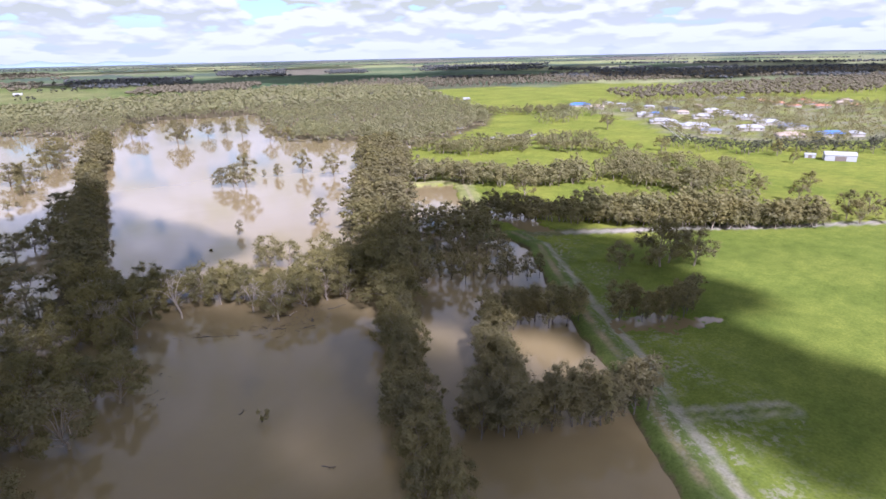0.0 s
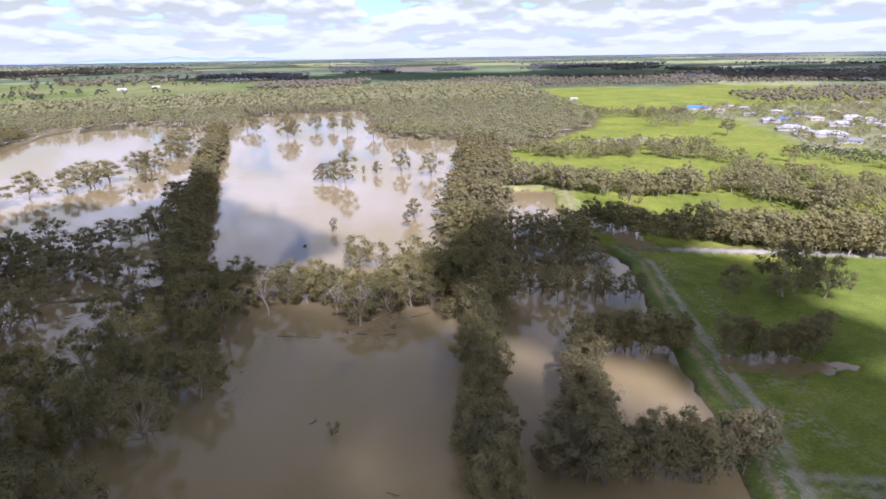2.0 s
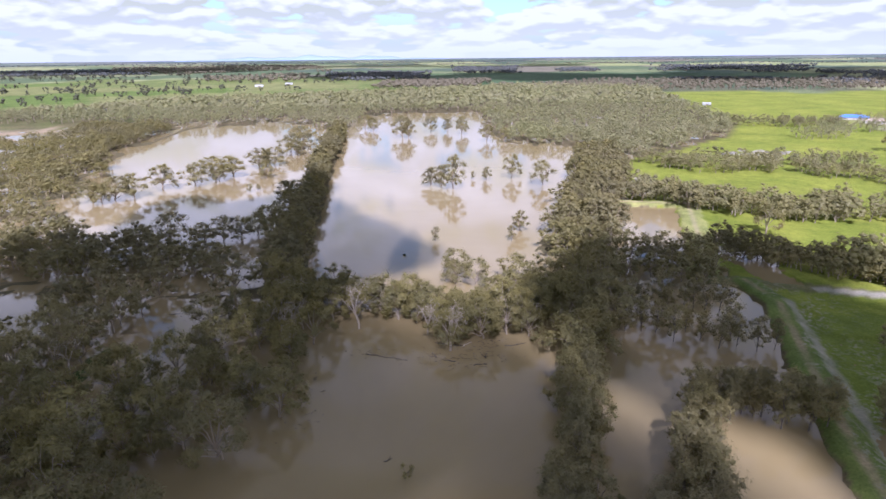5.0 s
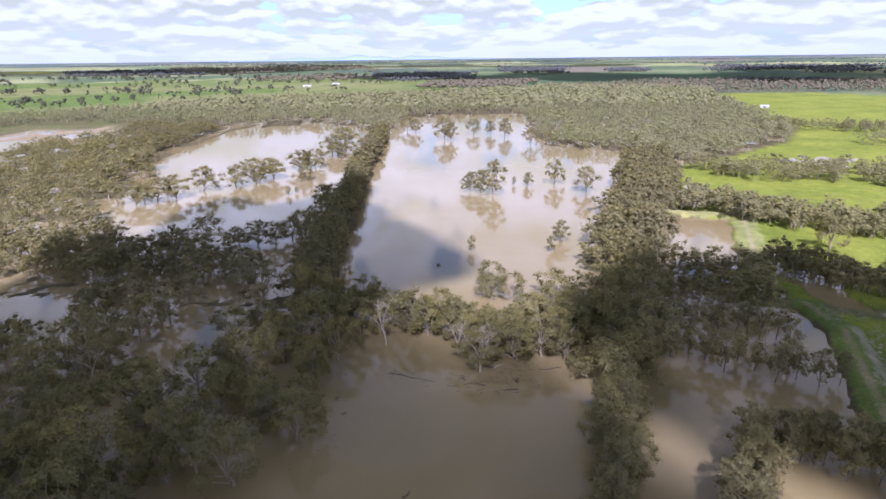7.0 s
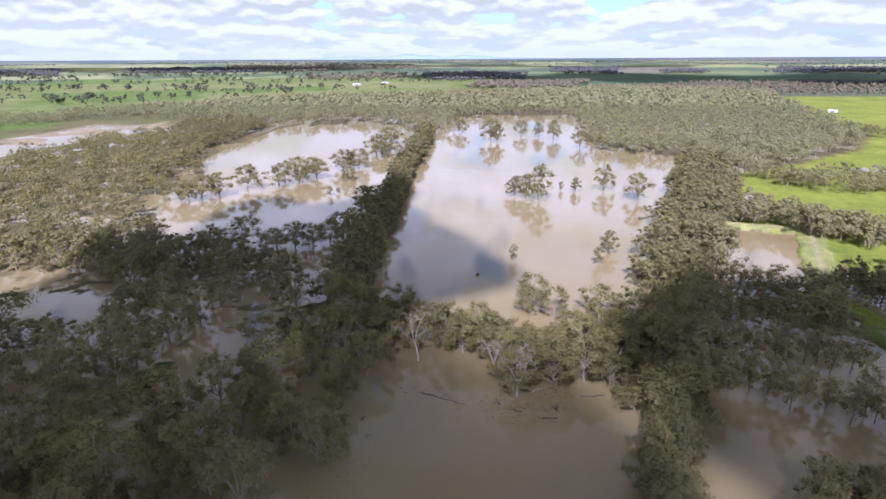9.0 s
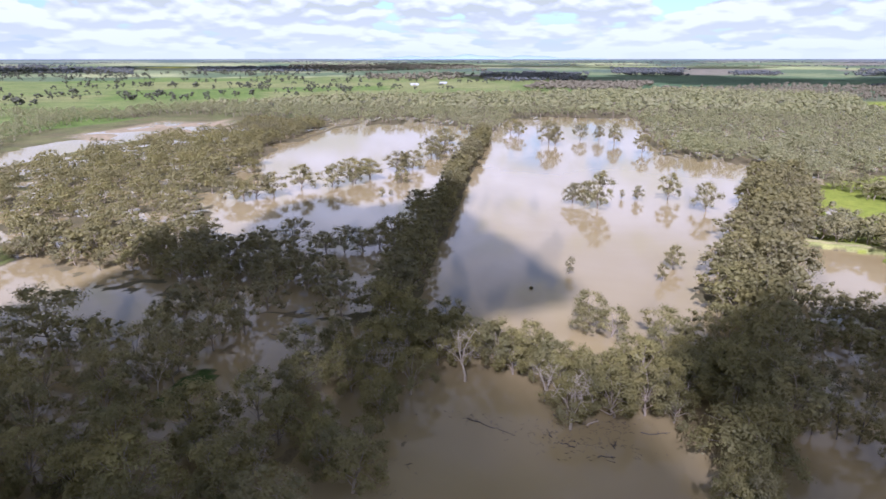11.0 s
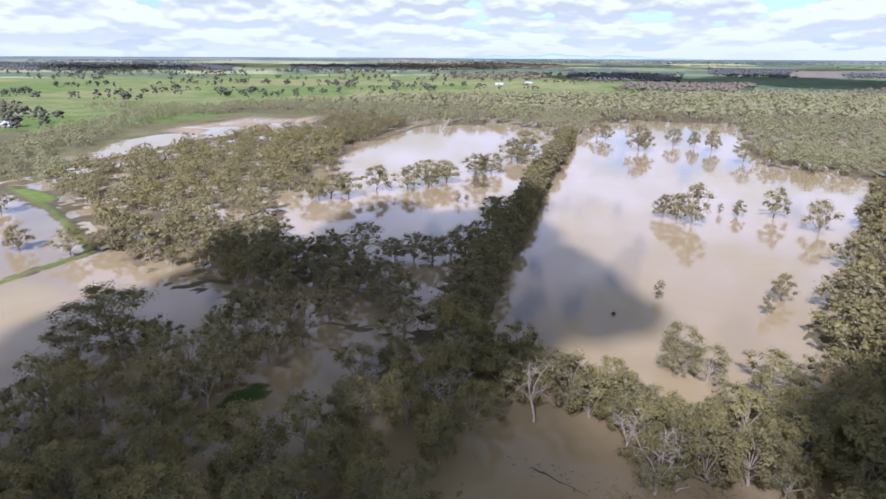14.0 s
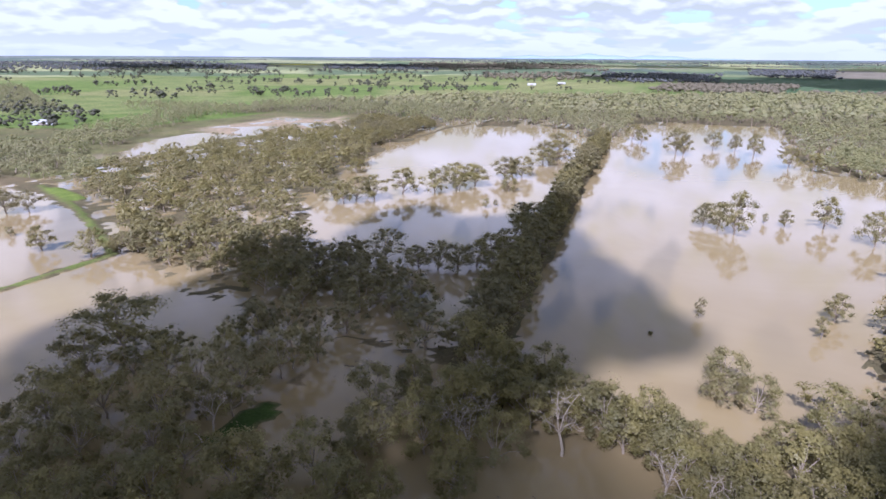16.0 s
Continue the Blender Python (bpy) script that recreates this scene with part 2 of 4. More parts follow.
MAIN_LAKE = [(-41, 206), (-45, 285), (-49, 378), (-53, 480), (-59, 660), (-56, 840), (20, 868), (100, 872), (118, 800), (92, 690), (104, 556), (168, 523), (145, 470), (120, 396), (87, 306), (55, 234), (34, 204)]
NEAR_WATER = [(-84, -130), (-75, 20), (-62, 70), (-48, 92), (-32, 118), (-28, 152), (-45, 205), (60, 235), (75, 185), (52, 128), (30, 73), (20, 20), (10, -130)]
RIGHT_POOLS = [(5, -130), (15, 15), (30, 73), (52, 128), (72, 178), (80, 235), (108, 230), (113, 193), (124, 186), (122, 168), (114, 150), (101, 125), (90, 94.5), (84.5, 75), (71.5, 43), (57.5, 9), (38, -32), (1, -130)]
POND = [(106, 262), (126, 309), (153, 302), (127, 234), (96, 236)]
ROW_WATER = [(131, 226), (140, 240), (152, 218), (150, 200), (146, 181), (138, 186)]
LEFT_LAKE = [(-188, 284), (-178, 308), (-203, 351), (-206, 385), (-231, 441), (-254, 576), (-254, 720), (-200, 752), (-164, 776), (-110, 748), (-82, 700), (-77, 572), (-72, 480), (-67, 400), (-62, 300), (-56, 204), (-120, 196), (-165, 240)]
LEFT_PONDS = [(-60, 190), (-110, 200), (-172, 206), (-200, 222), (-227, 227), (-232, 186), (-300, 60), (-160, 60), (-150, 130), (-105, 172)]
LEFT_POND_FAR = [(-236, 186), (-237, 232), (-268, 250), (-322, 279), (-420, 306), (-560, 340), (-620, 120), (-300, 60)]
RIVER = [(-437, 424), (-457, 435), (-489, 484), (-503, 533), (-490, 598), (-476, 663), (-430, 752), (-380, 690), (-388, 638), (-425, 579), (-435, 528), (-427, 461)]
MUDDY_WOOD = [(-190, -130), (-170, 10), (-158, 130), (-140, 168), (-108, 190), (-62, 196), (-30, 164), (-25, 152), (-27, 116), (-44, 88), (-58, 60), (-66, 10), (-74, -130)]
LEVEES = [
    ([(118, 325), (126, 316), (162, 306), (128, 222), (114, 196)], 5.0, 1.6, (0.33, 0.33, 0.11)),
    ([(114, 196), (127, 189), (150, 180), (230, 147)], 3.5, 0.8, (0.20, 0.19, 0.08)),
    ([(127, 189), (127, 168), (107.5, 123), (95, 92.5), (86, 66), (74.5, 43), (61, 11), (42, -30), (5, -130)], 3.8, 1.7, (0.165, 0.21, 0.05)),
    ([(-240, 150), (-232, 200), (-230, 229), (-264, 251), (-318, 282), (-395, 316)], 0.7, 1.2, (0.15, 0.18, 0.045)),
    ([(-338, 298), (-378, 312)], 4.0, 0.9, (0.16, 0.21, 0.04)),
    ([(-50, 200), (-57, 378), (-62, 500), (-69, 690)], 5.0, 0.9, (0.13, 0.10, 0.05)),
    ([(22, 55), (38, 108), (58, 158)], 2.2, 0.3, (0.12, 0.10, 0.05)),
]
TRACKS = [
    ([(150, 179), (186, 164), (226, 146), (330, 102), (520, 20)], 2.6),
]


def land(x, y):
    """Height and colour of the ground, and how much pale stalk lies in it, for arrays of points."""
    r = np.hypot(x, y)
    jx, jy = x + 2.2 * waves(x, y, 14, 1) + 1.0 * waves(x, y, 5, 2), y + 2.2 * waves(x, y, 14, 3) + 1.0 * waves(x, y, 5, 4)
    z = 0.55 + 0.25 * waves(x, y, 60, 5)
    col = np.empty(x.shape + (3,))
    col[:] = (0.14, 0.115, 0.06)                                    # litter under the woods
    pale = np.zeros(x.shape)
    col[r > 1150] = (0.135, 0.145, 0.085)

    def lay(where, c, amount=1.0):
        a = (np.asarray(where, float) * amount)[..., None]
        col[:] = col * (1 - a) + np.array(c) * a

    soft = 0.5 + 0.5 * np.clip(waves(x, y, 90, 6), -1, 1)
    lay((x < -330) & (y > 330) & (r < 1150), (0.165, 0.17, 0.06), np.clip(0.5 + 0.5 * waves(x, y, 50, 36), 0, 0.9))
    # pastures
    right = inside([(-60, -400), (48, -30), (72, 40), (100, 100), (126, 160), (126, 200), (140, 300), (134, 338), (160, 395), (182, 452), (345, 577), (410, 690), (450, 870), (545, 1130), (575, 1300), (1000, 1230), (2000, 950), (2000, -400)], jx, jy)
    lay(right, (0.215, 0.255, 0.034))
    lay(right, (0.31, 0.31, 0.05), soft * 0.55)
    near_field = inside([(10, -130), (74, 40), (100, 100), (126, 160), (226, 146), (420, 60), (420, -130)], jx, jy)
    lay(near_field, (0.165, 0.21, 0.032), 0.75)
    left = inside([(-3000, -200), (-600, 560), (-560, 780), (-688, 811), (-547, 1090), (-325, 1340), (-17, 1360), (60, 1500), (0, 2600), (-3000, 2600)], jx, jy)
    lay(left, (0.16, 0.20, 0.055))
    lay(left, (0.24, 0.25, 0.09), soft * 0.6)
    # far country, a patchwork of paddocks, greens greyed a little for haze
    u, v = x * 0.93 + y * 0.36, y * 0.93 - x * 0.36
    cell = np.sin(np.floor(u / 420 + 0.4 * np.floor(v / 300)) * 12.9898 + np.floor(v / 300) * 78.233) * 43758.5453
    cell = cell - np.floor(cell)
    far = r > np.where(x > 0.05 * y, 1600, 2350) + 120 * waves(x, y, 500, 7)
    for lo, hi, c in ((0, 0.24, (0.125, 0.165, 0.085)), (0.24, 0.42, (0.20, 0.23, 0.11)), (0.42, 0.58, (0.28, 0.29, 0.15)), (0.58, 0.74, (0.105, 0.140, 0.095)), (0.74, 0.88, (0.21, 0.185, 0.135)), (0.88, 1.01, (0.34, 0.35, 0.17))):
        lay(far & (cell >= lo) & (cell < hi), c)
    # green fields beyond the wood, painted darker for cloud shade, and pale ones farther off
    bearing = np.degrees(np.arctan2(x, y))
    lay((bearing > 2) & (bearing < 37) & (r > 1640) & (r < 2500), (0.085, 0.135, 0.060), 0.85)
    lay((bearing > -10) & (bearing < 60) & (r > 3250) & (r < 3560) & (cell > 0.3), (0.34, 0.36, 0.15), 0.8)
    # blue-grey laid into the colour beyond 4 km stands in for haze
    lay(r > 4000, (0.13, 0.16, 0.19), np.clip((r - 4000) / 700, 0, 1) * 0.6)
    # western paddocks, each its own green
    strip = np.sin(np.floor((x * 0.9 + y * 0.44) / 330) * 41.3 + np.floor((y * 0.9 - x * 0.44) / 190) * 17.7) * 9731.7
    strip = strip - np.floor(strip)
    lay(left & ~far & (strip < 0.3), (0.135, 0.195, 0.040), 0.8)
    lay(left & ~far & (strip > 0.72), (0.25, 0.245, 0.095), 0.7)
    lay(inside([(-2000, 2790), (-1830, 2880), (-1900, 3020), (-2070, 2930)], x, y), (0.70, 0.62, 0.06))
    built = inside([(440, 390), (530, 560), (545, 725), (690, 730), (930, 690), (960, 430), (600, 270), (490, 290)], jx, jy)
    lay(built, (0.30, 0.27, 0.20), np.clip(0.5 + 0.6 * waves(x, y, 40, 20), 0, 0.85))
    # floodwater
    wet = np.zeros(x.shape, bool)
    for poly in (MAIN_LAKE, NEAR_WATER, RIGHT_POOLS, POND, ROW_WATER, LEFT_LAKE, LEFT_PONDS, LEFT_POND_FAR, RIVER):
        wet |= inside(poly, jx, jy)
    damp = ~right & ~left & (r < 900) & (x > -420) & (y > -160)
    z = np.where(damp, 0.02 + 0.24 * waves(x, y, 34, 16) + 0.16 * waves(x, y, 9, 22), z)
    z = np.where(wet, -0.9 + 0.2 * waves(x, y, 30, 8), z)
    mud = inside(MUDDY_WOOD, jx, jy)
    z = np.where(mud, -0.17 + 0.22 * waves(x, y, 30, 9) + 0.10 * waves(x, y, 8, 21) + 0.06 * waves(x, y, 3.2, 28), z)
    flats = inside([(-262, 272), (-234, 272), (-200, 266), (-165, 242), (-150, 226), (-172, 204), (-200, 220), (-229, 229)], jx, jy)
    z = np.where(flats, -0.06 + 0.16 * waves(x, y, 26, 34) + 0.10 * waves(x, y, 7, 35), z)
    mud = mud | flats
    lay(wet | mud, (0.19, 0.15, 0.08))
    bank = inside([(-99, 139), (-93, 137), (-87, 153), (-91, 160), (-96, 150)], jx, jy)
    z = np.where(bank, 0.35, z)
    lay(bank, (0.060, 0.095, 0.022))
    # wet margin of the field beside the levee
    seep = to_line([(126, 160), (104, 112), (104, 90)], x, y)
    z = np.where((seep < 9) & right, 0.10 + 0.09 * waves(x, y, 4, 10), z)
    pool = inside([(99, 98), (102, 87), (130, 77), (140, 80), (122, 93)], jx, jy)
    z = np.where(pool, -0.03 + 0.06 * waves(x, y, 4, 17), z)
    pool = inside([(112, 128), (122, 150), (142, 138), (150, 126), (132, 116)], jx, jy)
    z = np.where(pool, 0.05 + 0.05 * waves(x, y, 2.8, 18) + 0.02 * waves(x, y, 6, 29), z)
    pool = inside([(270, 470), (300, 500), (345, 490), (320, 450), (292, 430)], jx, jy) | inside([(140, 335), (150, 395), (176, 395), (170, 360), (152, 332)], jx, jy) | inside([(128, 222), (140, 246), (152, 262), (156, 250), (140, 226)], jx, jy)
    z = np.where(pool, -0.02 + 0.10 * waves(x, y, 12, 27), z)
    mudflat = inside([(-470, 400), (-390, 405), (-390, 435), (-470, 425)], jx, jy)
    lay(mudflat, (0.27, 0.22, 0.14), 0.8)
    shelf = inside([(-520, 590), (-470, 560), (-420, 590), (-380, 640), (-372, 700), (-430, 770), (-520, 740)], jx, jy)
    z = np.where(shelf, 0.01 + 0.12 * waves(x, y, 60, 11), z)
    lay(shelf, (0.33, 0.26, 0.165))
    for line, half, top, c in LEVEES:
        d = to_line(line, x, y) + 0.5 * waves(x, y, 9, 12)
        a = np.clip((half + 2.5 - d) / 3.5, 0, 1)
        z = np.maximum(z, z * (1 - a) + top * a)
        lay(a > 0.45, c)
    # gravel wheel tracks on the levee, pale silt beside it
    crest = LEVEES[2][0]
    d = to_line(crest, x, y)
    lay(np.clip(1.35 - np.abs(d - 0.3), 0, 1) * np.clip(0.75 + 0.9 * waves(x, y, 16, 13), 0, 1), (0.36, 0.29, 0.17), 0.9)
    lay(np.clip(1.6 - to_line(LEVEES[0][0], x, y), 0, 1), (0.46, 0.38, 0.22), 0.8)
    side = to_line([(132, 170), (115, 125), (103.5, 95.5), (94, 68.5), (82, 45), (69, 13), (50, -30), (14, -130)], x + 0.5 * waves(x, y, 12, 14), y)
    lay(np.clip(2.1 - side, 0, 1) * np.clip(0.9 + 0.5 * waves(x, y, 9, 19), 0, 1), (0.42, 0.38, 0.30), 0.9)
    pale = np.where(right, np.clip(1.1 - side / 28, 0, 1) ** 1.5 * np.clip(0.6 + waves(x, y, 22, 15), 0, 1), 0)
    cross = to_line([(84, 48), (94, 44), (108, 38.5)], x, y + 0.4 * waves(x, y, 11, 24))
    lay(np.clip(1.0 - cross, 0, 1), (0.08, 0.11, 0.035), 0.6)
    lay(np.clip(1.6 - np.abs(cross - 2.0), 0, 1) * np.clip(0.7 + 0.6 * waves(x, y, 8, 25), 0, 1), (0.38, 0.35, 0.27), 0.85)
    pale = np.maximum(pale, np.where(inside([(82, 46), (76, 30), (100, 26), (106, 37)], jx, jy), 0.9 * np.clip(0.4 + 0.8 * waves(x, y, 12, 26), 0, 1), 0))
    for line, half in TRACKS:
        lay(np.clip(half + 0.5 - to_line(line, x, y), 0, 1), (0.42, 0.38, 0.31))
    lay(np.clip(4 - to_line([(-1500, 990), (-1343, 916), (-877, 701), (-800, 660)], x, y), 0, 1), (0.42, 0.38, 0.30))
    col *= 0.82
    # the plain lifts slightly into the distance
    z = z + 46 * np.clip((r - 1500) / 3400, 0, 1) ** 1.5
    return z, col, pale


def spaced(lo, mid, hi, grow=1.06, most=90.0):
    """Grid lines: the given ones, then wider and wider apart on both sides."""
    def tail(s, start, end):
        out, p = [], start
        while p < end:
            s = min(s * grow, most)
            p += s
            out.append(p)
        return out
    up = tail(mid[-1] - mid[-2], mid[-1], hi)
    down = [2 * mid[0] - p for p in tail(mid[1] - mid[0], mid[0], 2 * mid[0] - lo)]
    return np.array(down[::-1] + list(mid) + up)


gx = spaced(-4950, np.concatenate([np.arange(-410, 26, 2.4), np.arange(26, 150, 1.2), np.arange(150, 190, 2.0)]), 4950)
gy = spaced(-2200, np.concatenate([np.arange(18, 150, 1.3), np.arange(150, 340, 2.3)]), 4950)
X, Y = np.meshgrid(gx, gy)
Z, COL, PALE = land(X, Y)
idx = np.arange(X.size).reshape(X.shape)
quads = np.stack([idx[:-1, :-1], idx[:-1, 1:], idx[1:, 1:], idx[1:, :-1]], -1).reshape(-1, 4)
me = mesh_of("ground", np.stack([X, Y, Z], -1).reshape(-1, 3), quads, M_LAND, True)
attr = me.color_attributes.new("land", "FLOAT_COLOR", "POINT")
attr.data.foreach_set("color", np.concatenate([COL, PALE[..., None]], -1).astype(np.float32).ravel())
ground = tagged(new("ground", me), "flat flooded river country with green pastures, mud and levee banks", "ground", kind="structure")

wx, wy = np.linspace(-640, 380, 51), np.linspace(-180, 900, 55)
WX, WY = np.meshgrid(wx, wy)
idx = np.arange(WX.size).reshape(WX.shape)
quads = np.stack([idx[:-1, :-1], idx[:-1, 1:], idx[1:, 1:], idx[1:, :-1]], -1).reshape(-1, 4)
water = tagged(new("water", mesh_of("water", np.stack([WX, WY, 0 * WX], -1).reshape(-1, 3), quads, M_WATER)), "calm muddy brown floodwater covering the river flats", "water", kind="structure")


def height(x, y):
    """Where a thing stands: on the ground, or in the water on the bed."""
    return float(land(np.array([float(x)]), np.array([float(y)]))[0][0])


# low hills beyond the plain, blued in colour for haze
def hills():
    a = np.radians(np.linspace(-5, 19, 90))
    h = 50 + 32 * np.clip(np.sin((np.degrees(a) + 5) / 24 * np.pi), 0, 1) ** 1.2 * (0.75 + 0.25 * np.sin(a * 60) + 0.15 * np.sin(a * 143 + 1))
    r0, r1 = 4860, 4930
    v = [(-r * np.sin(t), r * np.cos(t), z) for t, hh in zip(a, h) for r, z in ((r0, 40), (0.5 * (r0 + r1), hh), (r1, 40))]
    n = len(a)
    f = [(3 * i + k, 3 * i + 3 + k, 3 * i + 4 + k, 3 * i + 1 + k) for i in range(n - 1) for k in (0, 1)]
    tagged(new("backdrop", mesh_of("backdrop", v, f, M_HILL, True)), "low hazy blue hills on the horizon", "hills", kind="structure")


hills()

# ---------------------------------------------------------------- trees
def part(name, me, parent, label=""):
    ob = new(name, me)
    ob.parent = parent
    return tagged(ob, label)


def blob(n=1):
    """A small rough ball: 12 or 42 vertices."""
    bm = bmesh.new()
    bmesh.ops.create_icosphere(bm, subdivisions=n, radius=1.0)
    v = np.array([p.co[:] for p in bm.verts])
    f = np.array([[q.index for q in p.verts] for p in bm.faces])
    bm.free()
    return v, f


BALL_V, BALL_F = blob(1)


def units(r, n):
    d = r.normal(size=(n, 3))
    return d / np.linalg.norm(d, axis=1, keepdims=True)


def leaf_cards(r, centres, radii, per, size, slim=0.5, up=0.25, mid=7.0, near=0.55, far=1.2):
    """Leaf sprays in loose clumps: slim triangles that face out of the crown and the clump, unevenly."""
    c = np.repeat(centres, per, 0)
    rad = np.repeat(radii, per)[:, None]
    d = units(r, len(c))
    d[:, 2] = d[:, 2] * 0.85 + up * np.abs(r.normal(size=len(c))) * 0.5
    d /= np.linalg.norm(d, axis=1, keepdims=True)
    p = c + d * rad * r.uniform(near, far, (len(c), 1)) * [1, 1, 0.95]
    o = c - [0, 0, mid]
    o /= np.linalg.norm(o, axis=1, keepdims=True) + 1e-6
    n = d * 0.6 + o * 0.6 + 0.45 * units(r, len(c)) + [0, 0, 0.3]
    n /= np.linalg.norm(n, axis=1, keepdims=True)
    t = np.cross(n, units(r, len(c)))
    t /= np.linalg.norm(t, axis=1, keepdims=True) + 1e-9
    b = np.cross(n, t)
    s = size * r.uniform(0.6, 1.35, (len(c), 1))
    v = np.stack([p - t * s, p + t * s * 0.6 - b * s * slim * 1.2, p + t * s * 0.6 + b * s * slim * 1.2], 1).reshape(-1, 3)
    return v, np.arange(len(v)).reshape(-1, 3)


OCTA_V = np.array([(1, 0, 0), (-1, 0, 0), (0, 1, 0), (0, -1, 0), (0, 0, 1), (0, 0, -1)], float)
OCTA_F = np.array([(0, 2, 4), (2, 1, 4), (1, 3, 4), (3, 0, 4), (2, 0, 5), (1, 2, 5), (3, 1, 5), (0, 3, 5)])


def cores(r, centres, radii, k=0.62, plain_core=False):
    """The dense inside of each clump."""
    bv, bf = (OCTA_V * 1.15, OCTA_F) if plain_core else (BALL_V, BALL_F)
    if plain_core:
        centres, radii = centres[::2], radii[::2] * 1.2
    v = bv[None] * (radii[:, None, None] * k) * r.uniform(0.8, 1.2, (len(centres), len(bv), 1)) * [1, 1, 0.8] + centres[:, None]
    f = bf[None] + len(bv) * np.arange(len(centres))[:, None, None]
    return v.reshape(-1, 3), f.reshape(-1, 3)


def join(*pairs):
    vs, fs, n = [], [], 0
    for v, f in pairs:
        vs.append(v), fs.append(f + n)
        n += len(v)
    return np.concatenate(vs), np.concatenate(fs)


def tubes(segs, sides=5):
    """Tapered limbs from (from, to, radius, radius)."""
    out = []
    for a, b, ra, rb in segs:
        a, b = np.array(a, float), np.array(b, float)
        w = (b - a) / (np.linalg.norm(b - a) + 1e-9)
        u = np.cross(w, (0.3, 0.9, 0.2))
        u /= np.linalg.norm(u)
        q = np.cross(w, u)
        ang = np.linspace(0, 2 * np.pi, sides, endpoint=False)[:, None]
        ring = np.cos(ang) * u + np.sin(ang) * q
        v = np.concatenate([a - w * ra * 0.3 + ring * ra, b + ring * rb])
        f = []
        for i in range(sides):
            j = (i + 1) % sides
            f += [(i, j, sides + j), (i, sides + j, sides + i)]
        out.append((v, np.array(f)))
    return join(*out)


def grow(r, H, fork, lean, spread, rise, limbs, thick, twigs=2, deep=1.0):
    """A bent trunk that forks into limbs. Returns limb segments and the limbs' ends."""
    segs, ends = [], []
    base = np.array([0, 0, -1.6])
    p, rad = base, thick
    for k in range(3):
        q = np.array([r.normal() * lean * H, r.normal() * lean * H, fork * H * (k + 1) / 3])
        q[:2] += p[:2] * (k > 0)
        segs.append((p, q, rad, rad * 0.88))
        p, rad = q, rad * 0.88
    for k in range(limbs):
        a = 2 * np.pi * (k + r.uniform(-0.3, 0.3)) / limbs
        out, top = spread * H * r.uniform(0.55, 1.0), rise * H * r.uniform(0.6, 1.0)
        if k == 0:
            out *= 0.3
        q0, r0 = p - [0, 0, r.uniform(0, 0.12) * H], rad * 0.62
        knots = 3
        for s in range(1, knots + 1):
            t = s / knots
            q = p + [np.cos(a) * out * t + r.normal() * 0.02 * H, np.sin(a) * out * t + r.normal() * 0.02 * H, top * t ** 0.8]
            segs.append((q0, q, r0, r0 * 0.68))
            if s >= 2:
                for _ in range(twigs):
                    w = q + units(r, 1)[0] * [1, 1, 0.7] * H * 0.13 * deep + [0, 0, 0.03 * H]
                    segs.append((q, w, r0 * 0.5, r0 * 0.15))
                    ends.append(w)
            q0, r0 = q, r0 * 0.68
            ends.append(q)
    return segs, np.array(ends)


TREE_H = 16.0


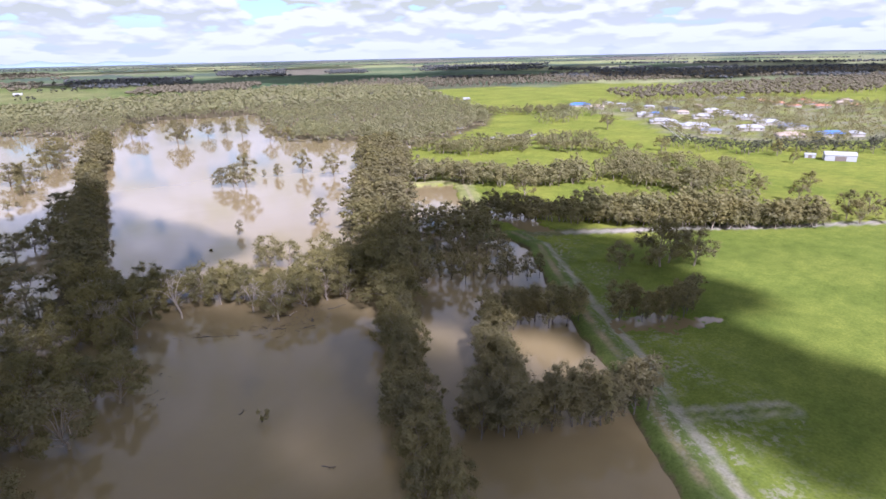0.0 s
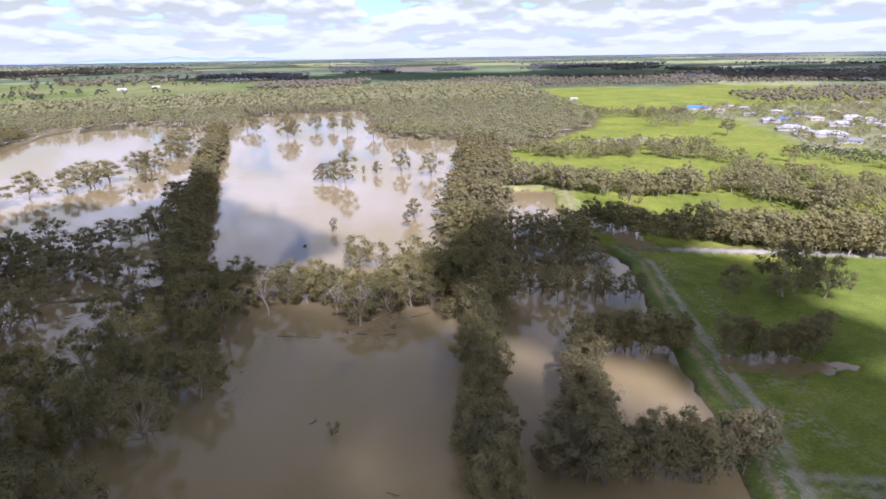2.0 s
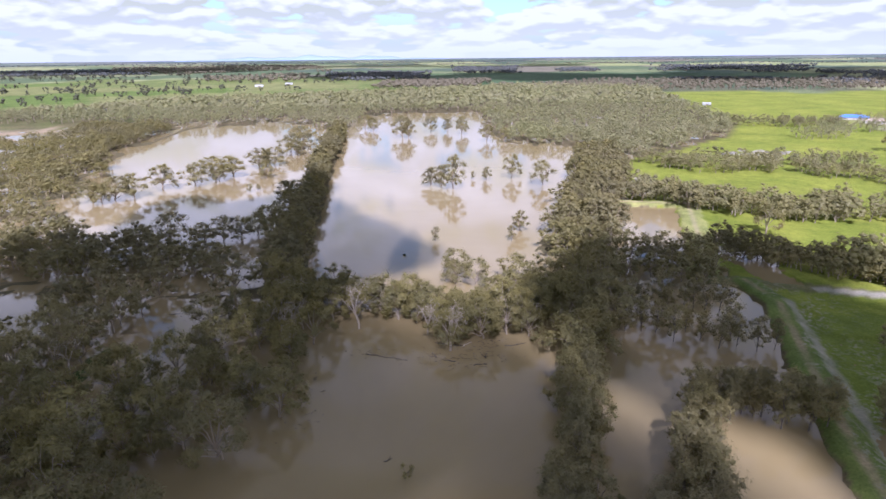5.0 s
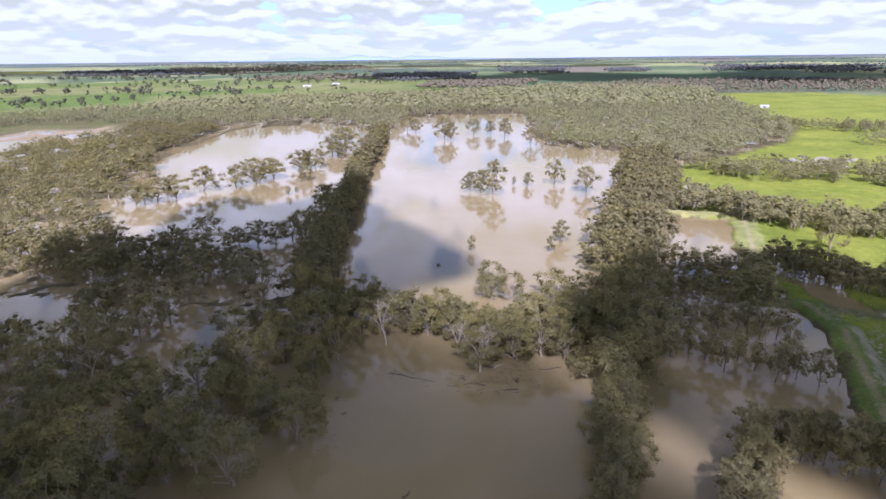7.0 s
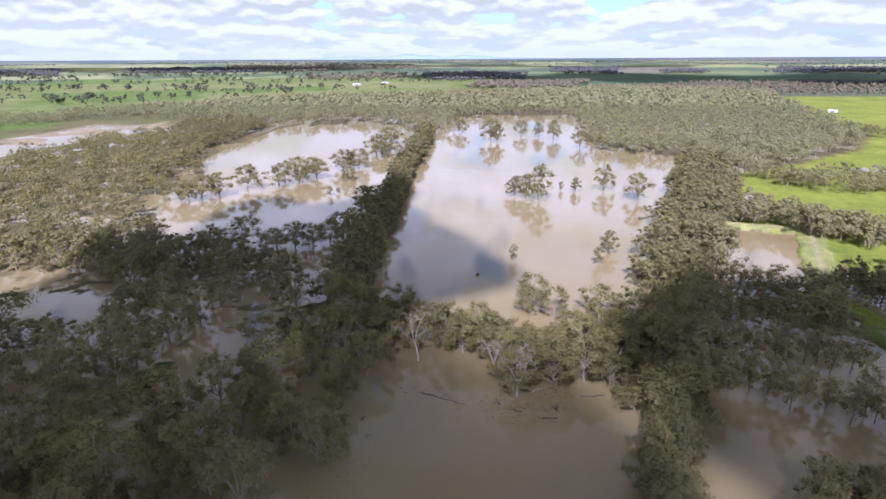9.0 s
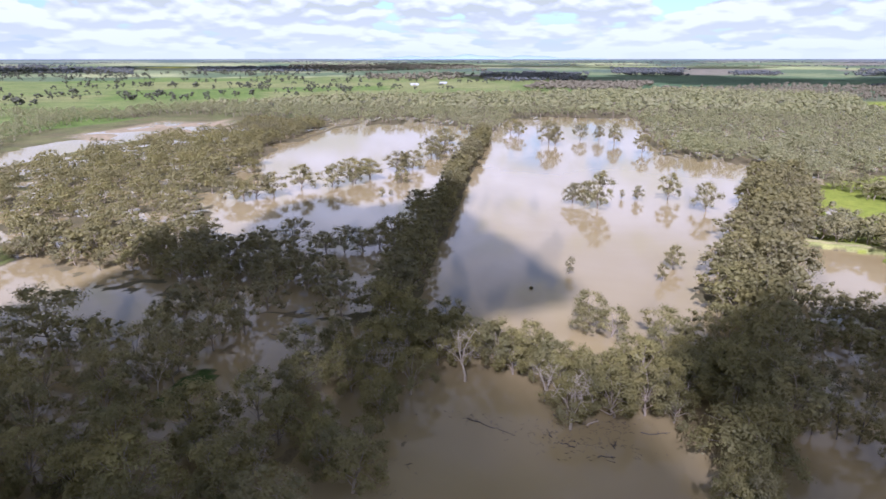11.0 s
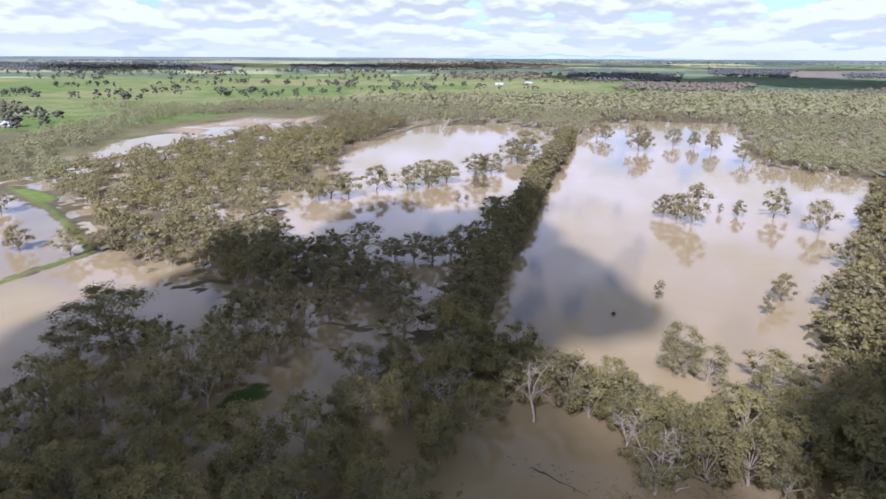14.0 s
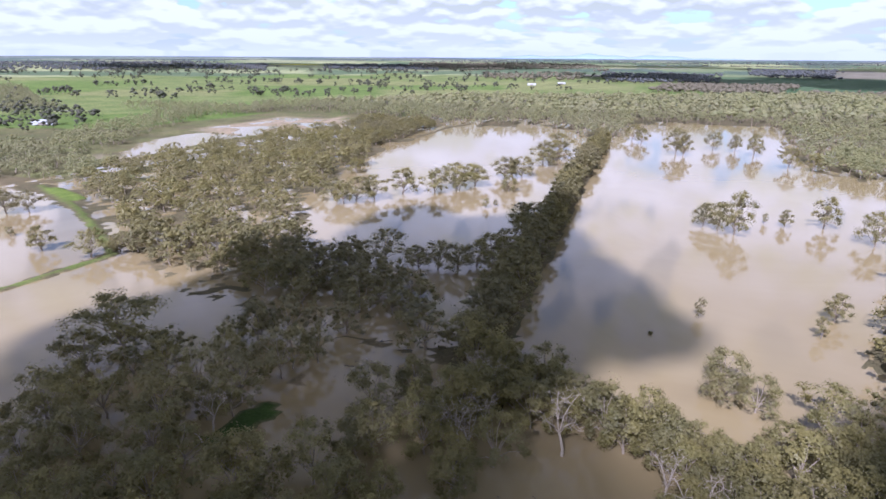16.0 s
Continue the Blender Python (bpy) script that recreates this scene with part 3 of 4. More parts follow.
def gum_meshes(seed, lobes, per_lobe, per, leaf, spread=0.30, fork=0.26, ragged=1.0, sides=5, low=0.36, high=0.84, slim=0.55, dense=0.40, near=0.45, far=1.30, split=False, thick=0.36):
    """Trunk and crown of a gum tree of TREE_H metres, as vertices and triangles: limbs that bear lobes of leaf clumps."""
    r, H = np.random.default_rng(seed), TREE_H
    segs, p, rad = [], np.array([0, 0, -1.6]), thick
    for k in range(2):
        q = np.array([p[0] + r.normal() * 0.02 * H, p[1] + r.normal() * 0.02 * H, fork * H * (k + 1) / 2])
        segs.append((p, q, rad, rad * 0.86))
        p, rad = q, rad * 0.86
    c, sizes, turn, limbs, stem = [], [], r.uniform(0, 6.283), [], list(segs)
    for k in range(lobes):
        t = (k + r.uniform(0.1, 0.9)) / lobes
        z = H * (low + (high - low) * t)
        wide = spread * H * math.sqrt(max(0.04, 1 - (1.75 * t - 0.62) ** 2)) * r.uniform(0.6, 1.05)
        a = turn + 2.4 * k + r.uniform(-0.4, 0.4)
        tip = np.array([p[0] + math.cos(a) * wide, p[1] + math.sin(a) * wide, z])
        start = np.array([p[0], p[1], min(p[2], max(0.1 * H, z - 0.2 * H))])
        bend = start * 0.45 + tip * 0.55 + [r.normal() * 0.4, r.normal() * 0.4, 0.05 * H]
        lr, before = rad * r.uniform(0.45, 0.65), len(segs)
        segs += [(start, bend, lr, lr * 0.65), (bend, tip, lr * 0.65, lr * 0.25)] if sides > 3 else []
        R = H * r.uniform(0.10, 0.165) * ragged
        d = units(r, per_lobe)
        if per_lobe > 1:
            for _ in range(2 if sides > 4 else 0):
                segs.append((bend * 0.3 + tip * 0.7, tip + units(r, 1)[0] * R * [1, 1, 0.8], lr * 0.3, lr * 0.12))
            # the clumps sit on the outer and upper side of their lobe
            d = d + [0.45 * math.cos(a), 0.45 * math.sin(a), 0.45]
            d /= np.linalg.norm(d, axis=1, keepdims=True)
        limbs.append(segs[before:])
        c.append(tip[None] + (d * R * r.uniform(0.5, 1.0, (per_lobe, 1)) * [1.1, 1.1, 0.95] if per_lobe > 1 else 0))
        sizes.append(R * (r.uniform(0.42, 0.70, per_lobe) * (5.0 / per_lobe) ** 0.3 if per_lobe > 1 else np.ones(1)))
    c, sizes = np.concatenate(c), np.concatenate(sizes)
    crown = join(leaf_cards(r, c, sizes, per, leaf, slim, near=near, far=far), cores(r, c, sizes, dense, dense < 0.9))
    return (tubes(stem, 7), crown, [tubes(k, sides) for k in limbs]) if split else (tubes(segs, sides), crown)


def gum(name, label, mat, bark, *shape, category="tree", **more):
    trunk, crown, *limbs = gum_meshes(*shape, **more)
    root = new(name)
    root.empty_display_size = 0.5
    stem = part("trunk", mesh_of("trunk", *trunk, bark, True), root)
    for limb in limbs[0] if limbs else ():
        part("limb", mesh_of("limb", *limb, bark, True), stem)
    part("crown", mesh_of("crown", *crown, mat, True), root)
    return tagged(root, label, category)


def bare(name, seed, label, fork=0.38):
    """A dead tree: a trunk and bleached limbs, each with its twigs."""
    r, limbs = np.random.default_rng(seed), 5
    segs, ends = grow(r, TREE_H, fork, 0.03, 0.36, 0.5, limbs, 0.40, 3, 1.25)
    root = new(name)
    part("trunk", mesh_of("trunk", *tubes(segs[:3], 7), M_DEAD, True), root)
    n = (len(segs) - 3) // limbs
    for k in range(limbs):
        own = segs[3 + k * n : 3 + (k + 1) * n]
        twigs = [(b, b + units(r, 1)[0] * [1, 1, 0.8] * 1.4 + [0, 0, 0.4], 0.06, 0.02) for _, b, _, _ in own for _ in range(2)]
        part("branch", mesh_of("branch", *tubes(own + twigs, 5), M_DEAD, True), root)
    return tagged(root, label, "dead tree")


def scatter(poly, gap, seed, rough=0.85, skip=None):
    """Uneven spots in a polygon, some gap metres apart."""
    r = np.random.default_rng(seed)
    xs, ys = [p[0] for p in poly], [p[1] for p in poly]
    gx, gy = np.meshgrid(np.arange(min(xs), max(xs), gap), np.arange(min(ys), max(ys), gap * 0.87))
    gx = gx + (np.arange(gx.shape[0])[:, None] % 2) * gap / 2
    p = np.stack([gx, gy], -1).reshape(-1, 2) + r.uniform(-0.5, 0.5, (gx.size, 2)) * gap * rough
    keep = inside(poly, p[:, 0], p[:, 1])
    if skip is not None:
        keep &= ~skip(p[:, 0], p[:, 1])
    return p[keep], r


def along(line, gap, half, seed):
    """Uneven spots along a polyline."""
    r = np.random.default_rng(seed)
    out = []
    for (ax, ay), (bx, by) in zip(line, line[1:]):
        L = math.hypot(bx - ax, by - ay)
        for k in range(max(1, round(L / gap))):
            t = (k + r.uniform(0.1, 0.9)) / max(1, round(L / gap))
            n = r.uniform(-half, half)
            out.append((ax + (bx - ax) * t - (by - ay) / L * n, ay + (by - ay) * t + (bx - ax) / L * n))
    return np.array(out), r


GUM_L = "olive-green river gum with a pale forked trunk standing in muddy floodwater"
BANK_L = "olive-green river gum with a lumpy crown on the lake bank"
YOUNG_L = "slender young gum with a dense rounded crown in a planted row"
FIELD_L = "broad green gum tree standing alone in the pasture"
SHAPES = [(0.36, 0.26, 1.10), (0.29, 0.30, 1.2), (0.42, 0.24, 1.12), (0.33, 0.28, 1.02), (0.38, 0.20, 1.25), (0.30, 0.26, 1.12)]
HI = [gum("gum_tree", GUM_L, M_GUM, M_BARK, 10 + k, 11, 7, 46, 0.27, sp, fk, rg, 5, 0.22, 0.85, split=True) for k, (sp, fk, rg) in enumerate(SHAPES)]
MID = [gum("gum_tree", GUM_L, M_GUM, M_BARK, 30 + k, 9, 6, 36, 0.33, sp, fk, rg * 1.05, 4, 0.3) for k, (sp, fk, rg) in enumerate(SHAPES[:5])]
YOUNG = [gum("young_gum_tree", YOUNG_L, M_YOUNG, M_SLIM, 50 + k, 10, 6, 38, 0.25, sp, 0.30, 0.95, 5, 0.24, 0.88, thick=0.19) for k, sp in enumerate((0.13, 0.17, 0.15, 0.12))]
YOUNG_MID = [gum("young_gum_tree", YOUNG_L, M_YOUNG, M_SLIM, 60 + k, 8, 5, 28, 0.32, sp, 0.30, 1.0, 4, 0.28, 0.88, thick=0.19) for k, sp in enumerate((0.14, 0.18, 0.16))]
LAKE_GUM = [gum("lake_gum_tree", GUM_L, M_GUM, M_BARK, 40 + k, 12, 6, 46, 0.28, sp * 0.98, fk * 0.8, rg * 1.1, 5, 0.24, 0.88, dense=0.42, split=True) for k, (sp, fk, rg) in enumerate(SHAPES[:4])]
DEAD = [bare("dead_tree", 70 + k, "bleached dead gum with bare forked branches in the floodwater", fk) for k, fk in enumerate((0.38, 0.30, 0.45))]
# patterns for trees too many or too far to be told apart
MANY = [gum_meshes(80 + k, 8, 5, 13, 0.44, sp * 0.95, fk * 0.8, rg * 1.25, 3, 0.26, 0.80, dense=0.42, near=0.45, far=1.35) for k, (sp, fk, rg) in enumerate(SHAPES)]
CLOSE = [gum_meshes(120 + k, 9, 5, 16, 0.41, sp * 0.95, fk * 0.8, rg * 1.15, 4, 0.25, 0.82, dense=0.48, near=0.5, far=1.28) for k, (sp, fk, rg) in enumerate(SHAPES)]
FAR = [gum_meshes(90 + k, 6, 4, 8, 0.53, sp * 0.95, 0.32, 1.2, 3, 0.38, 0.80, dense=0.48, near=0.45, far=1.35) for k, (sp, fk, rg) in enumerate(SHAPES[:4])]
DOT = [gum_meshes(96 + k, 5, 2, 7, 0.66, sp * 0.8, 0.12, 1.5, 3, 0.26, 0.74, dense=0.88, near=0.7, far=1.2) for k, (sp, fk, rg) in enumerate(SHAPES[:4])]


def speck(seed, per=6, size=1.9, core=0.9):
    """A tree so far off that it is a rough clump on a stem."""
    r = np.random.default_rng(seed)
    c = np.array([[0, 0, 8.5]]) + units(r, 2) * [3.0, 3.0, 1.6]
    rad = r.uniform(3.8, 5.2, 2)
    return tubes([((0, 0, -1), (0, 0, 8), 0.5, 0.3)], 3), join(leaf_cards(r, c, rad, per, size), cores(r, c, rad, core, True))


SPECK = [speck(110 + k) for k in range(3)]
SPRAY = [speck(115 + k, 13, 1.5, 0.7) for k in range(3)]


def plant(kinds, x, y, h, r, group="", label="", wide=1.0, turn=None, name=""):
    """A copy of one of the kinds, h metres high, at x, y."""
    src = kinds[int(r.integers(len(kinds)))]
    k = h / TREE_H
    z = max(height(x, y), -0.4)
    a = r.uniform(0, 6.283) if turn is None else turn
    ob = copy_thing(src, Matrix.LocRotScale((x, y, z), Euler((0, 0, a)), (k * wide, k * wide, k)))
    if name:
        ob.name = name
    return tagged(ob, label, "", group)


def wood(name, label, spots, r, h0, h1, patterns, mat=None, broad=1.0, bark=None):
    """Trees that nobody could count, in one object with its stems."""
    spots = np.asarray(spots)
    z = np.maximum(land(spots[:, 0], spots[:, 1])[0], -0.4)
    kinds, k = r.integers(len(patterns), size=len(spots)), (h0 + (h1 - h0) * r.beta(1.6, 1.3, len(spots)) * 1.15 - 0.12 * h0) / TREE_H
    wide, a = r.uniform(0.8, 1.4, len(spots)) * k ** 0.8 * broad, r.uniform(0, 6.283, len(spots))
    stems, crowns = [], []
    for n, (stem, crown) in enumerate(patterns):
        on = kinds == n
        if not on.any():
            continue
        c, s = np.cos(a[on])[:, None], np.sin(a[on])[:, None]
        for (v, f), out in ((stem, stems), (crown, crowns)):
            w = wide[on][:, None]
            p = np.stack([(v[:, 0] * c - v[:, 1] * s) * w + spots[on, 0][:, None], (v[:, 0] * s + v[:, 1] * c) * w + spots[on, 1][:, None], v[:, 2] * k[on][:, None] + z[on][:, None]], -1)
            out.append((p.reshape(-1, 3), (f[None] + len(v) * np.arange(on.sum())[:, None, None]).reshape(-1, 3)))
    root = new(name)
    part("stems", mesh_of("stems", *join(*stems), bark or M_BARK), root)
    part("foliage", mesh_of("foliage", *join(*crowns), mat or M_FARLEAF, True), root)
    return tagged(root, label, "woodland", kind="stuff")


def stand(spots, r, h0, h1, hi, lo, group, label="", wide=1.0, near=190.0, name="gum_woodland"):
    """Trees near the flight one by one; those farther off together."""
    spots = np.asarray(spots)
    close = np.hypot(spots[:, 0], spots[:, 1] - 15) < near
    for x, y in spots[close]:
        d = math.hypot(x, y - 15)
        plant(hi if d < 170 else lo, x, y, r.uniform(h0, h1), r, group, label, wide * r.uniform(0.88, 1.15))
    if (~close).any():
        wood(name, "mixed olive-green gums crowded along the flooded flats", spots[~close], r, h0, h1, CLOSE, M_GUM)

# ---------------------------------------------------------------- stands of trees
def bare_water(x, y):
    """Water kept clear of trees in the near wood."""
    a = inside([(-30, 20), (-49, 60), (-49, 90), (-30, 116), (-27, 150), (24, 150), (34, 134), (25, 105), (14, 82), (9, 59), (6, 20)], x, y)
    return a | inside(CHANNEL, x, y)


CHANNEL = [(-96, 198), (-80, 194), (-46, 190), (-48, 176), (-68, 172), (-68, 134), (-86, 130), (-100, 134), (-92, 160), (-92, 182)]
s, r = along([(-50, 203), (-55, 300), (-60, 420), (-68, 690)], 3.2, 4.0, 1)
stand(s, r, 11, 17, HI, MID, "gums along the lake bank", BANK_L, 0.9)
s, r = along([(18, 40), (30, 86), (42, 122), (60, 160)], 2.8, 3.4, 2)
stand(s, r, 11.5, 16, HI, MID, "gums along the flooded fence line", BANK_L, 0.78)
s, r = scatter([(50, 156), (59, 232), (89, 304), (122, 396), (147, 470), (175, 470), (160, 395), (126, 312), (110, 280), (86, 222), (72, 176), (62, 154)], 9.8, 3)
stand(s, r, 13, 20, HI, MID, "gums on the lake bank")
s, r = scatter([(-44, 170), (-46, 202), (-28, 194), (-16, 183), (0, 177), (22, 174), (30, 184), (42, 206), (52, 206), (52, 156), (30, 153), (12, 151), (-2, 166), (-26, 163)], 8.0, 4, skip=lambda x, y: np.hypot(x + 18, y - 161) < 9)
stand(s, r, 10, 16, HI, MID, "gums across the flood channel")
s, r = scatter([(-152, 40), (-144, 130), (-138, 172), (-106, 200), (-50, 206), (-30, 160), (-32, 118), (-52, 92), (-54, 50), (-40, 20), (-130, 10)], 11.4, 5, skip=bare_water)
stand(s, r, 11, 18, HI, MID, "gums of the flooded wood")
s, r = scatter([(-200, 262), (-190, 284), (-160, 276), (-124, 258), (-90, 240), (-58, 214), (-104, 206), (-140, 218), (-172, 240)], 10.0, 6)
stand(s, r, 11, 16, HI, MID, "gums of the flooded wood", near=150)
s, r = scatter([(-194, 286), (-188, 308), (-207, 345), (-216, 390), (-238, 445), (-262, 545), (-300, 640), (-361, 648), (-397, 590), (-411, 517), (-411, 445), (-395, 380), (-388, 345), (-340, 308), (-278, 274), (-240, 248), (-206, 248), (-196, 268)], 13.0, 7, 1.2, skip=lambda x, y: waves(x, y, 44, 33) > 0.6)
wood("gum_woodland", "grey-green gum wood on the flooded river bend", s, r, 8, 16, MANY, M_GUM)

s, r = scatter([(-258, 268), (-232, 270), (-200, 268), (-165, 244), (-156, 232), (-178, 222), (-202, 228), (-234, 238)], 11.5, 12)
wood("gum_woodland", "scattered gums on the muddy bank of the flooded flat", s, r, 9, 15, CLOSE, M_GUM)

# planted rows beside the levee
ROWS = [
    ([(36, 67), (78, 54)], 4.5), ([(46, 68), (64, 106)], 5.5), ([(74, 108), (98, 101)], 4.5), ([(66, 112), (84, 106)], 3), ([(66, 156), (108, 138)], 5.5),
    ([(72, 176), (108, 160)], 5), ([(84, 203), (118, 190)], 5.5), ([(92, 228), (122, 214)], 6), ([(107, 99), (116, 92.5), (128, 88), (139, 92)], 4),
]
for n, (line, half) in enumerate(ROWS):
    s, r = along(line, 1.35 if n == 0 else 1.4 if n == 8 else 4.0 if 3 < n < 8 else 2.1, half, 20 + n)
    stand(s, r, 9 if n == 8 else 10.5 if n else 11, 12 if n == 8 else 15 if n else 17, YOUNG, YOUNG_MID, "young gums in planted rows", YOUNG_L)
s, r = along([(136, 230), (152, 208), (168, 190), (190, 172), (215, 155), (240, 141), (263, 132)], 1.9, 5.5, 40)
stand(s, r, 11, 15, YOUNG, YOUNG_MID, "young gums in planted rows", "slender young gum in a row beside the gravel road", near=190)

# trees that stand by themselves in the main lake, then in the second lake: x, y, height
LAKE = [(18, 378, 14), (25, 372, 15), (32, 367, 23), (49, 396, 7), (58, 392, 10), (77, 397, 18), (93, 371, 18), (13, 255, 8.5), (56, 268, 11), (49, 252, 9), (18, 209, 12), (25, 199, 11.5), (17, 200, 10.5), (3, 618, 25), (9, 612, 20), (36, 665, 18), (54, 657, 17), (68, 636, 21), (87, 580, 18), (103, 574, 15), (-30, 676, 17), (-40, 700, 18)]
LAKE_LEFT = [(-190, 355, 15), (-178, 359, 16), (-170, 366, 16), (-160, 388, 18), (-143, 399, 16), (-134, 417, 18), (-124, 426, 17), (-113, 460, 16), (-102, 471, 16), (-101, 538, 18), (-91, 554, 17), (-99, 604, 17), (-92, 520, 15), (-238, 459, 16), (-234, 466, 17), (-100, 373, 7), (-96, 379, 5), (-98, 419, 12), (-182, 351, 13), (-129, 410, 13), (-108, 466, 14), (-222, 438, 12)]
BANK_LEFT = [(-68, 334, 16), (-62, 338, 15), (-64, 320, 12), (-66, 290, 14), (-69, 281, 14), (-74, 274, 12), (-80, 269, 12), (-88, 266, 13), (-114, 269, 14.5), (-96, 264, 11), (-152, 166, 19), (-236, 224, 13), (-228, 232, 9), (-205, 228, 8), (-212, 246, 10), (-182, 226, 9), (-337, 267, 13), (-265, 222, 12), (-345, 260, 15), (-300, 232, 6)]
r = np.random.default_rng(31)
for spots, what in ((LAKE, "trees standing in the main lake"), (LAKE_LEFT, "trees standing in the second lake"), (BANK_LEFT, "trees at the edge of the second lake")):
    for x, y, h in spots:
        plant(LAKE_GUM if h > 9 else YOUNG, x, y, h, r, what, "solitary gum tree standing in open floodwater with its reflection below" if what[0] == "t" and "edge" not in what else "dark gum at the edge of the flooded wood", (r.uniform(0.9, 1.1) if spots is LAKE else r.uniform(1.2, 1.55)), name="lake_gum_tree" if "edge" not in what else "gum_tree")

# dead trees
for n, (x, y, h, k) in enumerate([(-18, 164, 16, 0), (10, 147, 17, 1), (-41, 159, 15, 1), (-40, 180, 14, 0), (4, 158, 13, 1), (-36, 166, 12, 2), (-45, 108, 11, 1), (58, 166, 17, 1), (-97, 142, 11, 0), (-150, 122, 13, 2), (-39, 157, 13, 0), (-42, 182, 12, 2), (13, 153, 13, 1), (-54, 116, 10, 2), (-66, 121, 9, 1), (-114, 150, 9, 0), (34, 158, 12, 2), (-48, 170, 12, 1)]):
    plant([DEAD[k]], x, y, h, r, "dead trees in the floodwater")

# low gums that close the flooded belt
s, r = along([(-42, 191), (-26, 188), (-12, 182), (3, 174), (14, 166)], 4.2, 3.5, 98)
for x, y in s[np.hypot(s[:, 0] + 18, s[:, 1] - 162) > 12]:
    plant(LAKE_GUM, x, y, r.uniform(8.5, 12.5), r, "gums across the flood channel", "olive-green gum with boughs down to the floodwater", r.uniform(0.9, 1.15), name="gum_tree")

# broad old gums in front of the flooded belt
for x, y, h, w in [(46, 137, 17, 1.4), (9, 151, 13, 1.3), (52, 168, 18, 1.25), (-58, 150, 13, 1.2), (-150, 152, 15, 1.25)]:
    plant(HI, x, y, h, r, "broad gums in the flood channel", "broad brownish-green gum with low boughs in the floodwater", w)

# paddock trees and rows east of the lake
PADDOCK = [(171, 246, 18), (154, 124, 21), (166, 119, 17), (160, 126, 18), (139, 131, 13), (293, 187, 11), (324, 177, 13), (294, 163, 14), (282, 130, 15), (279, 122, 13), (292, 117, 14), (423, 466, 20), (364, 331, 14), (345, 338, 8), (321, 334, 13), (419, 265, 13), (401, 239, 9), (208, 176, 14), (222, 170, 15), (198, 186, 14), (262, 207, 15), (268, 216, 14), (300, 130, 13)]
for x, y, h in PADDOCK:
    plant(HI if math.hypot(x, y) < 240 else MID, x, y, h, r, "paddock trees", FIELD_L, 1.1, name="paddock_tree")
for n, (line, half, gap, h0, h1) in enumerate([
    ([(136, 334), (160, 306), (184, 288), (214, 274), (240, 272)], 13, 1.7, 11, 17), ([(196, 412), (236, 401), (281, 389), (300, 372), (322, 350)], 11, 2.4, 10, 15), ([(262, 280), (262, 250), (260, 226), (284, 212), (308, 209)], 14, 1.9, 11, 17),
    ([(296, 312), (315, 268), (336, 232)], 12, 2.4, 10, 15), ([(172, 196), (196, 180), (219, 164), (240, 152)], 9, 1.9, 12, 18), ([(238, 148), (270, 134)], 6, 2.6, 10, 15), ([(185, 440), (240, 430), (300, 425), (352, 400)], 12, 4, 10, 15),
    ([(385, 690), (430, 664), (470, 650), (515, 642)], 16, 2.6, 11, 16),
]):
    s, r2 = along(line, gap, half, 60 + n)
    s = s[waves(s[:, 0], s[:, 1], 34, 40 + n) < 0.75]
    wood("tree_row", "row of olive-green gums between green paddocks", s, r2, h0, h1, CLOSE if n < 1 or 3 < n < 6 else MANY, M_PADDOCK)

# woods round the lakes and beyond
FAR_WOOD = [(-100, 700), (-112, 750), (-164, 790), (-208, 766), (-262, 740), (-300, 780), (-345, 800), (-520, 830), (-640, 800), (-560, 980), (-400, 1200), (-150, 1310), (60, 1400), (330, 1560), (600, 1380), (520, 1120), (440, 870), (400, 690), (338, 577), (186, 455), (176, 470), (172, 532), (112, 562), (100, 690), (124, 800), (106, 884), (20, 880), (-50, 856), (-56, 705)]
s, r = scatter(FAR_WOOD, 15.4, 8, 1.1)
close = s[:, 1] < 640
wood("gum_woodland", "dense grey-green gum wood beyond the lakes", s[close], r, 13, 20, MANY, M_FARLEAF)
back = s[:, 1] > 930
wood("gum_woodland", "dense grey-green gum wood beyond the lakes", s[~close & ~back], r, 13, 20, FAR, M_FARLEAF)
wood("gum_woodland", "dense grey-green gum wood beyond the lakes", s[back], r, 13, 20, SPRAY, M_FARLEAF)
s, r = scatter([(-266, 565), (-266, 735), (-372, 745), (-366, 660), (-318, 640), (-300, 560)], 11, 9)
wood("gum_woodland", "gums on the spit between river and lake", s, r, 11, 16, MANY, M_GUM)
for n, (poly, gap) in enumerate([
    ([(-480, 440), (-560, 580), (-600, 700), (-560, 820), (-620, 830), (-690, 740), (-620, 560), (-560, 430)], 13), ([(-640, 260), (-480, 310), (-384, 336), (-378, 352), (-400, 388), (-480, 384), (-490, 440), (-580, 420), (-660, 380)], 12.5),
    ([(-300, 60), (-420, 60), (-560, 330), (-700, 340), (-800, 200), (-500, -100)], 26), ([(-900, 640), (-1050, 700), (-1500, 1020), (-1480, 1060), (-1000, 760), (-860, 690)], 14), ([(-560, 800), (-760, 830), (-860, 760), (-640, 720)], 16),
]):
    s, r = scatter(poly, gap, 70 + n)
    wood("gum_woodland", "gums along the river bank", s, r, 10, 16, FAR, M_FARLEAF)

# trees dotted over the western pastures
s, r = scatter([(-640, 470), (-760, 520), (-960, 640), (-1180, 800), (-1150, 840), (-900, 720), (-720, 640), (-640, 560)], 30, 97)
wood("pasture_trees", "dark trees about the western farm", s, r, 10, 16, DOT, M_PASTURE)
r = np.random.default_rng(90)
spots = []
for k in range(190):
    c = np.array([r.uniform(-2300, -150), r.uniform(850, 2450)])
    n = int(r.integers(1, 7))
    spots += [c + r.normal(size=2) * [46, 16] for _ in range(n)]
spots = np.array(spots)
